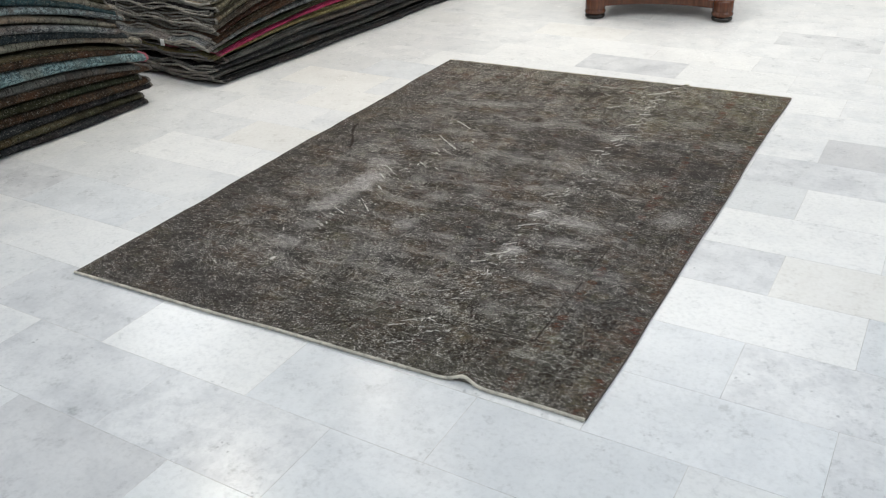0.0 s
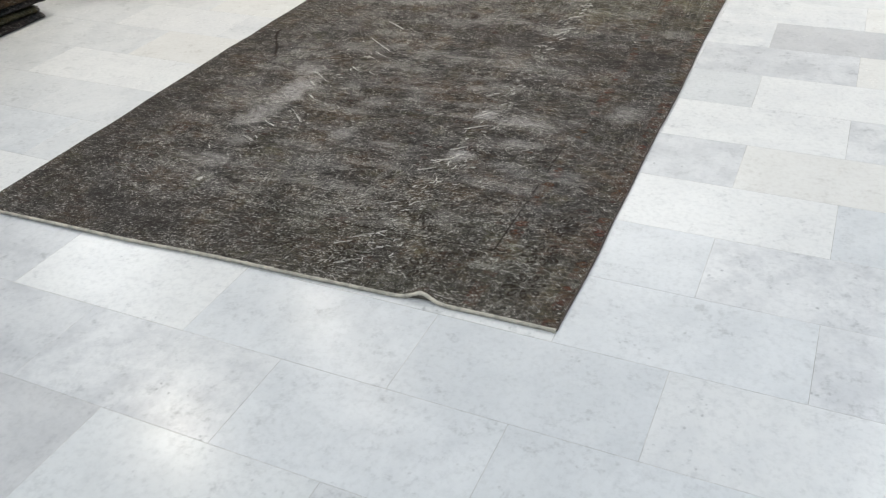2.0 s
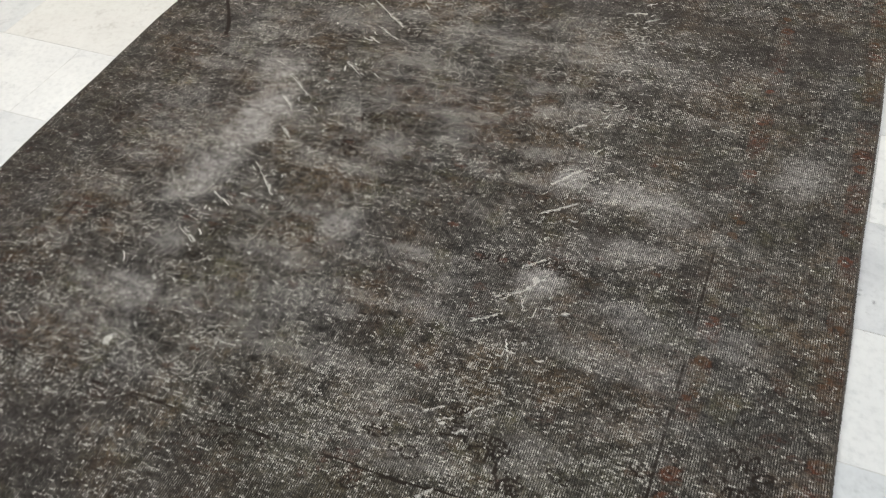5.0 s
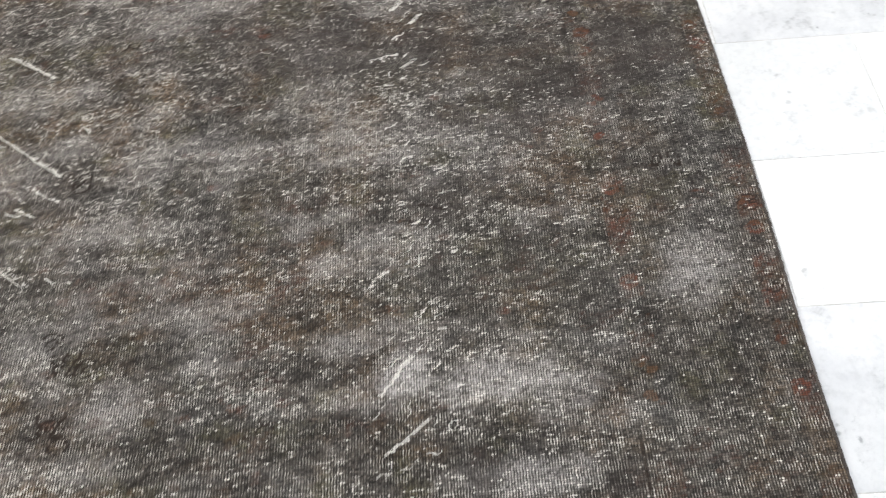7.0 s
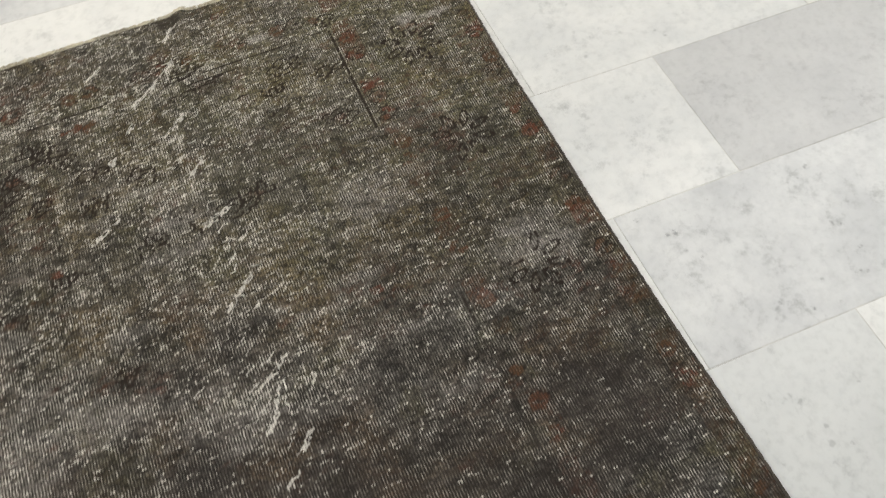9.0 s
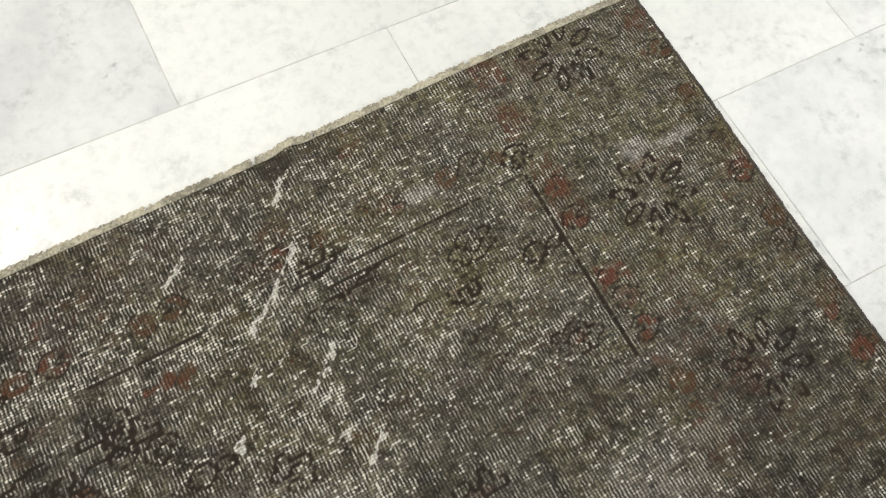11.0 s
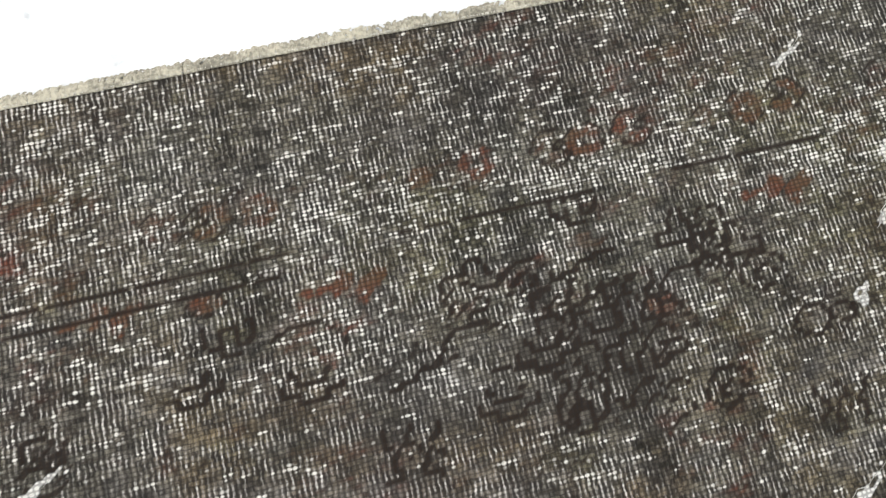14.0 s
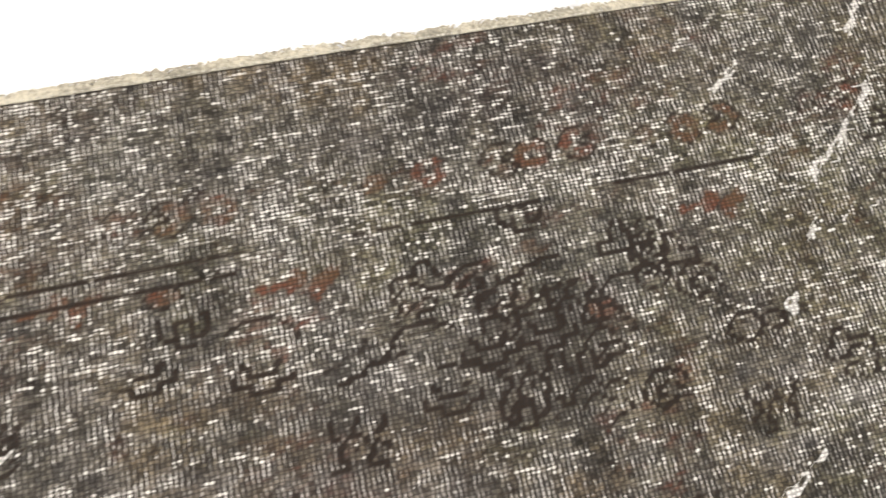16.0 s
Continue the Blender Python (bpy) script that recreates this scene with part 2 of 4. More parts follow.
    bare = n.math("MULTIPLY", bare, n.ramp(lint, 0.25, 0.6, 0.55, 1.0))
    base = n.mix(n.math("MULTIPLY", bare, 0.95), base, (0.84, 0.80, 0.73))
    base = n.mix(n.math("MULTIPLY", n.math("MULTIPLY", n.ramp(tuft, 0.3, 0.7), n.ramp(dot, 0.0, 0.7, 0.50, 1.0)), 0.95), base, (0.76, 0.73, 0.68))
    height = n.math("ADD", n.math("MULTIPLY", rib, 0.7), n.math("ADD", n.math("MULTIPLY", row, 0.3), n.math("MULTIPLY", fuzz, 0.8)))
    n.bump(height, 0.30, 0.0010)
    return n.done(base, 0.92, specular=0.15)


def attr_of(n, name):
    made = n.tree.nodes.new("ShaderNodeAttribute")
    made.attribute_name = name
    return made.outputs["Vector" if name == "knot" else "Color"]


STAIN = (0.30, 0.31, 0.315)
# the stones that the floor mixes: plain, bright, warm, cool, mottled and grey
M_TILES = {
    "plain": marble("plain_marble", (0.82, 0.82, 0.815), (0.65, 0.665, 0.68), STAIN, 0.7, 0.55),
    "bright": marble("bright_marble", (0.85, 0.85, 0.84), (0.74, 0.745, 0.75), STAIN, 0.6, 0.45),
    "warm": marble("warm_marble", (0.84, 0.835, 0.815), (0.73, 0.72, 0.695), (0.40, 0.37, 0.33), 0.6, 0.40),
    "cool": marble("cool_marble", (0.76, 0.775, 0.79), (0.62, 0.64, 0.66), STAIN, 0.7, 0.45),
    "mottled": marble("mottled_marble", (0.79, 0.795, 0.80), (0.57, 0.58, 0.60), (0.26, 0.27, 0.28), 0.95, 0.75),
    "grey": marble("grey_marble", (0.67, 0.67, 0.675), (0.53, 0.535, 0.55), (0.27, 0.27, 0.285), 0.8, 0.45),
}
M_TILE_FAR = marble("plain_marble_far", (0.82, 0.82, 0.815), (0.65, 0.665, 0.68), STAIN, 0.7, 0.55, True)
M_GROUT = plain("grout", (0.50, 0.49, 0.47), 0.9, 30, 0.3)
M_WALL = plain("wall_paint", (0.72, 0.71, 0.68), 0.85, 60, 0.04, 0.1)
M_CEIL = plain("ceiling_paint", (0.80, 0.80, 0.79), 0.9, 60, 0.03, 0.1)
M_RUG = overdyed()
M_BACK = plain("rug_back", (0.13, 0.12, 0.10), 0.95, 200, 0.3)
M_CORD = plain("cotton_cord", (0.50, 0.47, 0.40), 0.95, 420, 0.35, 0.6)
M_THREAD = plain("torn_weft", (0.66, 0.64, 0.59), 0.95, 300, 0.35, 0.4)
M_FRINGE = plain("cotton_fringe", (0.42, 0.385, 0.30), 0.95, 260, 0.45, 0.5)
M_SELVEDGE = plain("dark_selvedge", (0.070, 0.058, 0.050), 0.95, 300, 0.4, 0.6)
M_WALNUT = wood("walnut", (0.115, 0.036, 0.014), 0.25)
M_BLACK = wood("ebonised_wood", (0.018, 0.013, 0.011), 0.22)
M_METAL = plain("white_enamel", (0.8, 0.8, 0.8), 0.4, 80, 0.03, 0.05)


def glow(name, colour, strength):
    n = Nodes(name)
    n.put(n.bsdf.inputs["Emission Color"], colour)
    n.put(n.bsdf.inputs["Emission Strength"], strength)
    return n.done((0.8, 0.8, 0.8), 0.4)


# ---- building helpers ----


def mesh_object(name, verts, faces, material, parent=None, label="", smooth=True, materials=None, slots=None):
    me = bpy.data.meshes.new(name)
    me.from_pydata([tuple(v) for v in verts], [], [tuple(f) for f in faces])
    for m in materials or [material]:
        me.materials.append(m)
    if slots is not None:
        me.polygons.foreach_set("material_index", slots)
    if smooth:
        me.polygons.foreach_set("use_smooth", [True] * len(me.polygons))
    me.update()
    ob = new(name, me)
    if parent:
        ob.parent = parent
    if label:
        tagged(ob, label)
    return ob


def part(name, bm, material, parent=None, label=""):
    me = bpy.data.meshes.new(name)
    bm.to_mesh(me)
    bm.free()
    me.materials.append(material)
    ob = new(name, me)
    if parent:
        ob.parent = parent
    if label:
        tagged(ob, label)
    return ob


def box(x0, y0, z0, x1, y1, z1, bevel=0.0):
    bm = bmesh.new()
    bmesh.ops.create_cube(bm, size=1)
    bmesh.ops.scale(bm, vec=(x1 - x0, y1 - y0, z1 - z0), verts=bm.verts)
    bmesh.ops.translate(bm, vec=((x0 + x1) / 2, (y0 + y1) / 2, (z0 + z1) / 2), verts=bm.verts)
    if bevel:
        bmesh.ops.bevel(bm, geom=bm.edges[:], offset=bevel, segments=2, affect="EDGES")
    return bm


def lathe(profile, steps=28):
    """A turned solid from (radius, height) pairs."""
    verts, faces = [], []
    for r, z in profile:
        for k in range(steps):
            a = 2 * math.pi * k / steps
            verts.append((r * math.cos(a), r * math.sin(a), z))
    for i in range(len(profile) - 1):
        for k in range(steps):
            k2 = (k + 1) % steps
            faces.append((i * steps + k, i * steps + k2, (i + 1) * steps + k2, (i + 1) * steps + k))
    faces.append(tuple(range(steps - 1, -1, -1)))
    faces.append(tuple((len(profile) - 1) * steps + k for k in range(steps)))
    return verts, faces


def empty(name, m, label, category, group=""):
    ob = new(name)
    ob.matrix_world = m
    return tagged(ob, label, category, group)


# ---- the room ----
X0, X1, Y0, Y1 = -4.2, 6.0, -5.0, 8.5
WT = 0.15
for name, b in (
    ("wall_north", (X0 - WT, Y1, -0.05, X1 + WT, Y1 + WT, CEIL)),
    ("wall_south", (X0 - WT, Y0 - WT, -0.05, X1 + WT, Y0, CEIL)),
    ("wall_west", (X0 - WT, Y0, -0.05, X0, Y1, CEIL)),
    ("wall_east", (X1, Y0, -0.05, X1 + WT, Y1, CEIL)),
):
    tagged(part(name, box(*b), M_WALL), "plain off-white painted showroom wall", "wall", kind="structure")
tagged(part("ceiling", box(X0, Y0, CEIL, X1, Y1, CEIL + 0.12), M_CEIL), "plain white painted showroom ceiling", "ceiling", kind="structure")


def ceiling_panel(x, y, colour, wide, deep):
    root = empty("ceiling_light", pose(x, y, CEIL), "flat white ceiling light panel, switched on", "ceiling light", "ceiling light panels")
    bm = bmesh.new()
    w, d = wide / 2, deep / 2
    for b in ((-w, -d, -0.02, w, -d + 0.02, 0), (-w, d - 0.02, -0.02, w, d, 0), (-w, -d + 0.02, -0.02, -w + 0.02, d - 0.02, 0), (w - 0.02, -d + 0.02, -0.02, w, d - 0.02, 0)):
        made = box(*b)
        me = bpy.data.meshes.new("tmp")
        made.to_mesh(me)
        made.free()
        bm.from_mesh(me)
        bpy.data.meshes.remove(me)
    part("frame", bm, M_METAL, root)
    part("diffuser", box(-w + 0.022, -d + 0.022, -0.012, w - 0.022, d - 0.022, -0.004), glow("panel_glow", colour, 0.2), root)


def downlight(x, y):
    root = empty("downlight", pose(x, y, CEIL), "small round recessed downlight, switched on", "ceiling light", "downlights")
    v, f = lathe([(0.062, 0.0), (0.085, 0.0), (0.085, -0.012), (0.078, -0.018), (0.062, -0.012)])
    mesh_object("ring", v, f[:-2], M_METAL, root)
    v, f = lathe([(0.0615, -0.002), (0.0615, -0.008)])
    mesh_object("lens", v, f, glow("spot_glow", WARM, 6.0), root)


for px, py, power, colour, (wide, deep) in PANELS:
    ceiling_panel(px, py, colour, wide, deep)
for px, py, power in SPOTS:
    downlight(px, py)

# ---- the rug on show ----
RW, RL = 2.0, 2.9
PX, PY = 0.0044, 0.0036
NX, NY = int(RW / PX) + 1, int(RL / PY) + 1
rng = np.random.default_rng(5)
gx = np.linspace(0, RW, NX)[None, :]
gy = np.linspace(0, RL, NY)[:, None]
GX, GY = np.broadcast_to(gx, (NY, NX)), np.broadcast_to(gy, (NY, NX))


def field(cx, cy, seed, octaves=3):
    """Smooth noise over the rug, 0 to 1, with cells of cx by cy metres."""
    total, weight = np.zeros((NY, NX)), 0.0
    for o in range(octaves):
        r = np.random.default_rng(seed * 31 + o)
        sx, sy = cx / 2**o, cy / 2**o
        g = r.random((int(RL / sy) + 3, int(RW / sx) + 3))
        u, v = gx / sx, gy / sy
        iu, iv = u.astype(int), v.astype(int)
        fu, fv = u - iu, v - iv
        fu, fv = fu * fu * (3 - 2 * fu), fv * fv * (3 - 2 * fv)
        total += (g[iv, iu] * (1 - fu) * (1 - fv) + g[iv, iu + 1] * fu * (1 - fv) + g[iv + 1, iu] * (1 - fu) * fv + g[iv + 1, iu + 1] * fu * fv) / 2**o
        weight += 1 / 2**o
    return total / weight


def step(v, lo, hi):
    t = np.clip((v - lo) / (hi - lo), 0, 1)
    return t * t * (3 - 2 * t)


def blob(x, y, rx, ry, ragged=0.35, seed=1):
    d = np.hypot((GX - x) / rx, (GY - y) / ry)
    return step(1.25 - d + ragged * (RAG - 0.5) * 2, 0.10, 0.62)


RAG = field(0.06, 0.03, 11, 5)
FINE = field(0.022, 0.008, 12, 3)
ink, rust, wear_sheen, tuft = (np.zeros((NY, NX)) for _ in range(4))

# pale worn places, and pale sheen painted in near (1.22, 1.8): x, y, half-width, half-length, strength; first along the
# fold lines, then between them
WORN_SHEEN_FOLDS = (
    (0.49, 1.326, 0.07, 0.06, 0.85), (0.547, 1.124, 0.065, 0.15, 1.0), (0.525, 0.909, 0.055, 0.11, 0.9), (0.508, 0.832, 0.055, 0.05, 0.85),
    (0.593, 1.609, 0.11, 0.05, 0.55), (0.611, 1.805, 0.10, 0.04, 0.40), (1.219, 1.774, 0.08, 0.09, 0.38), (1.277, 1.61, 0.08, 0.06, 0.5),
    (1.367, 1.124, 0.045, 0.05, 1.0), (1.523, 1.098, 0.11, 0.042, 0.85), (1.608, 1.074, 0.06, 0.05, 0.6), (1.523, 0.941, 0.09, 0.025, 0.7),
    (1.601, 0.94, 0.07, 0.022, 0.6), (1.254, 1.341, 0.05, 0.03, 0.6), (1.399, 0.795, 0.045, 0.045, 0.9), (1.287, 1.183, 0.06, 0.026, 0.55),
    (1.309, 1.574, 0.12, 0.025, 0.55), (1.313, 1.363, 0.08, 0.045, 0.5), (1.227, 1.838, 0.12, 0.025, 0.35), (1.275, 0.338, 0.12, 0.035, 0.4),
)
WORN_FIELD = (
    (0.828, 1.454, 0.13, 0.032, 0.5), (0.891, 1.612, 0.08, 0.05, 0.4), (0.91, 1.11, 0.06, 0.045, 0.6), (0.923, 0.824, 0.042, 0.048, 0.85),
    (0.293, 1.301, 0.12, 0.022, 0.5), (1.099, 0.799, 0.06, 0.018, 0.65), (0.837, 0.705, 0.11, 0.028, 0.5), (0.572, 0.671, 0.05, 0.045, 0.6),
    (0.577, 0.507, 0.07, 0.055, 0.65), (1.855, 1.27, 0.06, 0.065, 0.7), (1.206, 1.617, 0.10, 0.025, 0.5), (1.871, 2.101, 0.07, 0.055, 0.5),
    (0.965, 1.641, 0.10, 0.035, 0.45), (1.866, 2.688, 0.022, 0.016, 0.95), (1.925, 2.677, 0.035, 0.009, 0.8), (1.579, 2.759, 0.03, 0.010, 0.7),
    (1.80, 0.757, 0.10, 0.035, 0.4), (1.595, 0.65, 0.13, 0.045, 0.45), (0.40, 1.03, 0.16, 0.10, 0.35), (1.684, 1.643, 0.10, 0.03, 0.4),
)
for x, y, rx, ry, s in WORN_SHEEN_FOLDS + WORN_FIELD:
    d = np.hypot((GX - x) / rx, (GY - y) / ry)
    wear_sheen = np.maximum(wear_sheen, s * (0.4 + 0.6 * s) * step(1.45 - d + 0.9 * (RAG - 0.5) + 0.5 * (FINE - 0.5), 0.0, 1.0))
inner = step(np.minimum(GX, RW - GX), 0.12, 0.4) * step(np.minimum(GY, RL - GY), 0.2, 0.5)
wear_sheen = np.maximum(wear_sheen, 0.34 * step(field(0.15, 0.06, 3, 5), 0.48, 0.78) * inner)
# rubbing runs across the warps, in thin bands
STREAK = field(0.04, 0.014, 43, 4)
wear_sheen *= 0.66 + 0.45 * step(STREAK, 0.36, 0.60)


def patch(x, y, r):
    """The rows and columns of knots round a place."""
    i0, i1 = max(0, int((x - r) / PX)), min(NX, int((x + r) / PX) + 2)
    j0, j1 = max(0, int((y - r) / PY)), min(NY, int((y + r) / PY) + 2)
    return (slice(j0, j1), slice(i0, i1))


# weaver's charts, a sign a knot: # dark outline, r rust; the first line is woven last
CHARTS = {
    "cross": "....###.........|....#.#...####..|...#..#..#....#.|...#..##.#....#.|...#...#..#...#.|####...###.##.#.|#......#...#....|#......##.#####.|########.##...#.|.......#.#....#.|.......##.....#.|.......#......#.|........#....#..|.........####...",
    "step": ".......###...|......#..#...|......#...#..|..#####...#..|.#........##.|.#..###.....#|.#.#...#....#|..#....######|.#...........|.#....###....|..#..#...#...|..#.#....#...|..##..###....|.....#.......",
    "loop": "...####...|..#....##.|.##......#|.....##..#|#..##..#..|#..#...##.|#..##.....|.#....#.##|..#.###...|...##.....",
    "tulip": "...#....#....#..|..##....##...#..|...#...#.....#..|...#...#....##..|...##.###..##...|.....#...#.#....|....##.#.#.#....|....#..#..#.##..|....#.....#..#..|....##...##.....|.....#...#......|..####...####...|..#.........#...",
    "comb": "#.......##|#..####..#|#..#..#..#|#..#..#..#|##.#..#.##|.###..###.|...#......|...####...",
    "arc": "....#######...|...#.......##.|..#..........#|.#............|.#............|#.............|#.............",
    "stem": ".........#####|......####....|.....#........|..####........|###...........",
    "flower": "......####......|.....#....#.###.|....#......#...#|....#...##.....#|..###..#..#...#.|.#....#....##...|#....##....#..#.|#......#..#....#|.##.....##.....#|...#..#.....##..|...#..#....#....|....##.####.....",
    "rings": "....####.......|...#....#..###.|..#......##...#|..#......#....#|.#.......##...#|..#.....#..###.|...##..##......|.....##........",
    "gate": "..#......#..|..##....##..|...#....#...|#..######..#|#..........#|####....####|...#....#...|...######...",
    "bird": ".......rr.......|.......rrr....r.|......rrrr...rrr|rr.rrrrrrr.rrrrr|.rrr..rrr.rrrrr.|......rr..rrr...|..........r.r...|..........rr....|...........r....",
    "rosette": "..##.....|.#rrrr#..|#rrrrrr..|.rrrrrrr#|.rr.#rrr#|#rr.#.rr.|#rrrrrrr#|.rrrrrr#.|..#rrr#..|....#....",
    "curl": "...####..|..#rrr.#.|.#rrrr..#|.#rr..##.|#rrr.#...|#rr..###.|.#..rrrr#|..#.rrrr#|..##rrr#.|....###..",
    "bud": "....##..|...rrr#.|..rrrrr#|.#rrrrr.|.#rrrr#.|..rrr...|...##...",
    "eye": "..#.##..|.rrrrr#.|#rrrrrr.|.rrrrrr#|.#rrrr..|...##...",
}
CHARTS = {k: v.split("|") for k, v in CHARTS.items()}


def weave(name, x, y, dark=1.0, red=1.0, flip=False, turned=False):
    """Knot a chart into the rug, its middle at x, y."""
    rows = [line[::-1] if flip else line for line in CHARTS[name]]
    if turned:
        wide = max(len(line) for line in rows)
        rows = ["".join(line.ljust(wide, ".")[c] for line in rows) for c in range(wide)]
    j0, i0 = int(y / PY) + len(rows) // 2, int(x / PX) - len(rows[0]) // 2
    for dj, line in enumerate(rows):
        for di, sign in enumerate(line):
            j, i = j0 - dj, i0 + di
            if sign != "." and 0 <= i < NX and 0 <= j < NY:
                if sign == "#":
                    ink[j, i] = max(ink[j, i], dark)
                else:
                    rust[j, i] = max(rust[j, i], red)


def leaf(x, y, a, b, turn, s=1.0, wide=0.24):
    at = patch(x, y, max(a, b) * 1.6)
    dx, dy = GX[at] - x, GY[at] - y
    u, v = dx * math.cos(turn) + dy * math.sin(turn), dy * math.cos(turn) - dx * math.sin(turn)
    ink[at] = np.maximum(ink[at], s * (np.abs(np.hypot(u / a, v / b) - 1) < wide))


# guard lines of the border
WOB = (field(0.2, 0.2, 21) - 0.5) * 0.012
rows_in, cols_in = (GY > 0.29) & (GY < 2.722), (GX > 0.28) & (GX < 1.718)
for off, s in ((0.0, 1.0), (0.013, 0.30)):
    ink = np.maximum(ink, s * rows_in * (np.abs(GX + WOB * 0.4 - 1.718 - off) < 0.0026))
    ink = np.maximum(ink, 0.6 * s * rows_in * (np.abs(GX + WOB * 0.4 - 0.28 + off) < 0.0026))
    ink = np.maximum(ink, s * cols_in * (np.abs(GY + 1.6 * WOB - 0.29 + off) < 0.0022))
ink = np.maximum(ink, 0.80 * cols_in * (np.abs(GY + 0.6 * WOB - 2.722) < 0.0015))
for x0, x1, y in ((1.42, 1.52, 2.703), (1.41, 1.48, 2.689), (0.56, 0.78, 2.705), (1.40, 1.47, 2.738)):
    ink = np.maximum(ink, 0.8 * (GX > x0) * (GX < x1) * (np.abs(GY + 0.25 * WOB - y) < 0.0019))

# rosettes of the inner and outer guard stripes of both sides
INNER = (2.682, 2.636, 2.549, 2.514, 2.471, 2.391, 2.354, 2.307, 2.218, 2.149, 2.038, 1.984, 1.911, 1.847, 1.796, 1.745, 1.66, 1.57, 1.447, 1.396, 1.25, 1.10, 1.05, 0.93, 0.80, 0.70, 0.62, 0.53, 0.45, 0.40)
OUTER = (2.801, 2.73, 2.64, 2.591, 2.514, 2.482, 2.377, 2.32, 2.208, 2.142, 2.047, 1.946, 1.84, 1.786, 1.733, 1.637, 1.604, 1.439, 1.387, 1.335, 1.223, 1.12, 1.04, 0.93, 0.85, 0.72, 0.66, 0.54, 0.47, 0.41, 0.30, 0.18, 0.09)
KINDS = ("rosette", "curl", "bud", "rosette", "curl")
for k, y in enumerate(INNER):
    weave(KINDS[k % 5], 1.747 + rng.normal(0, 0.002), y, 0.75, 1.15 if k % 4 < 3 else 0.5, k % 2 == 0)
    weave(KINDS[(k + 2) % 5], 0.25, y - 0.02, 0.55, 0.5, k % 2 == 1)
for k, y in enumerate(OUTER):
    weave(KINDS[(k + 1) % 5], 1.972 + 0.012 * (y > 2.5) + rng.normal(0, 0.002), y, 0.75, 1.15 if k % 3 < 2 else 0.5, k % 2 == 1)
    weave(KINDS[k % 5], 0.026, y - 0.015, 0.45, 0.35, k % 2 == 0)
# stripes of small signs along the two ends
for k, x in enumerate((0.42, 0.50, 0.58, 0.699, 0.735, 0.777, 0.873, 0.914, 0.96, 1.028, 1.06, 1.10, 1.177, 1.21, 1.25, 1.35, 1.39, 1.44, 1.50, 1.54, 1.62, 1.66, 1.70)):
    weave(KINDS[k % 5], x, 2.764 + rng.normal(0, 0.002), 0.7, 0.85 if k % 3 else 0.4, k % 2 == 0)
    weave(KINDS[(k + 3) % 5], x + 0.02, 0.262 + rng.normal(0, 0.003), 0.8, 0.25, k % 2 == 1)
# eight-leaf flowers of the main border, with sprigs between
for side in (1, -1):
    for k, y in enumerate((0.151, 0.314, 0.477, 0.75, 1.02, 1.29, 1.54, 1.78, 2.07, 2.364, 2.62, 2.86)):
        x, s = (1.855, 0.9) if side > 0 else (0.148, 0.6)
        for q in range(8):
            a = q * math.pi / 4 + 0.35
            leaf(x + 0.040 * math.cos(a), y + 0.040 * math.sin(a), 0.017, 0.007, a, s)
        for q in range(3):
            leaf(x + rng.uniform(-0.05, 0.05), y + 0.10 + q * 0.03, 0.014, 0.007, rng.uniform(0, 3), 0.6 * s)
for x in (0.40, 0.63, 0.86, 1.09, 1.32, 1.56):
    for q in range(8):
        a = q * math.pi / 4 + 0.35
        leaf(x + 0.042 * math.cos(a), 0.145 + 0.042 * math.sin(a), 0.018, 0.008, a, 0.8)

# red birds of the far end, and rust dots
for x, y, s in ((1.215, 2.684, 1.0), (0.835, 2.683, 1.0), (0.64, 2.70, 0.6), (0.45, 2.684, 0.7), (1.55, 2.684, 0.25)):
    weave("bird", x, y, 1.0, 1.25 * s, x < 0.5)
for x, y in ((1.087, 2.609), (0.726, 2.696), (1.17, 0.90), (1.62, 0.89), (1.60, 2.13), (1.10, 1.93), (1.13, 2.38)):
    weave("eye", x, y, 1.0, 0.9)
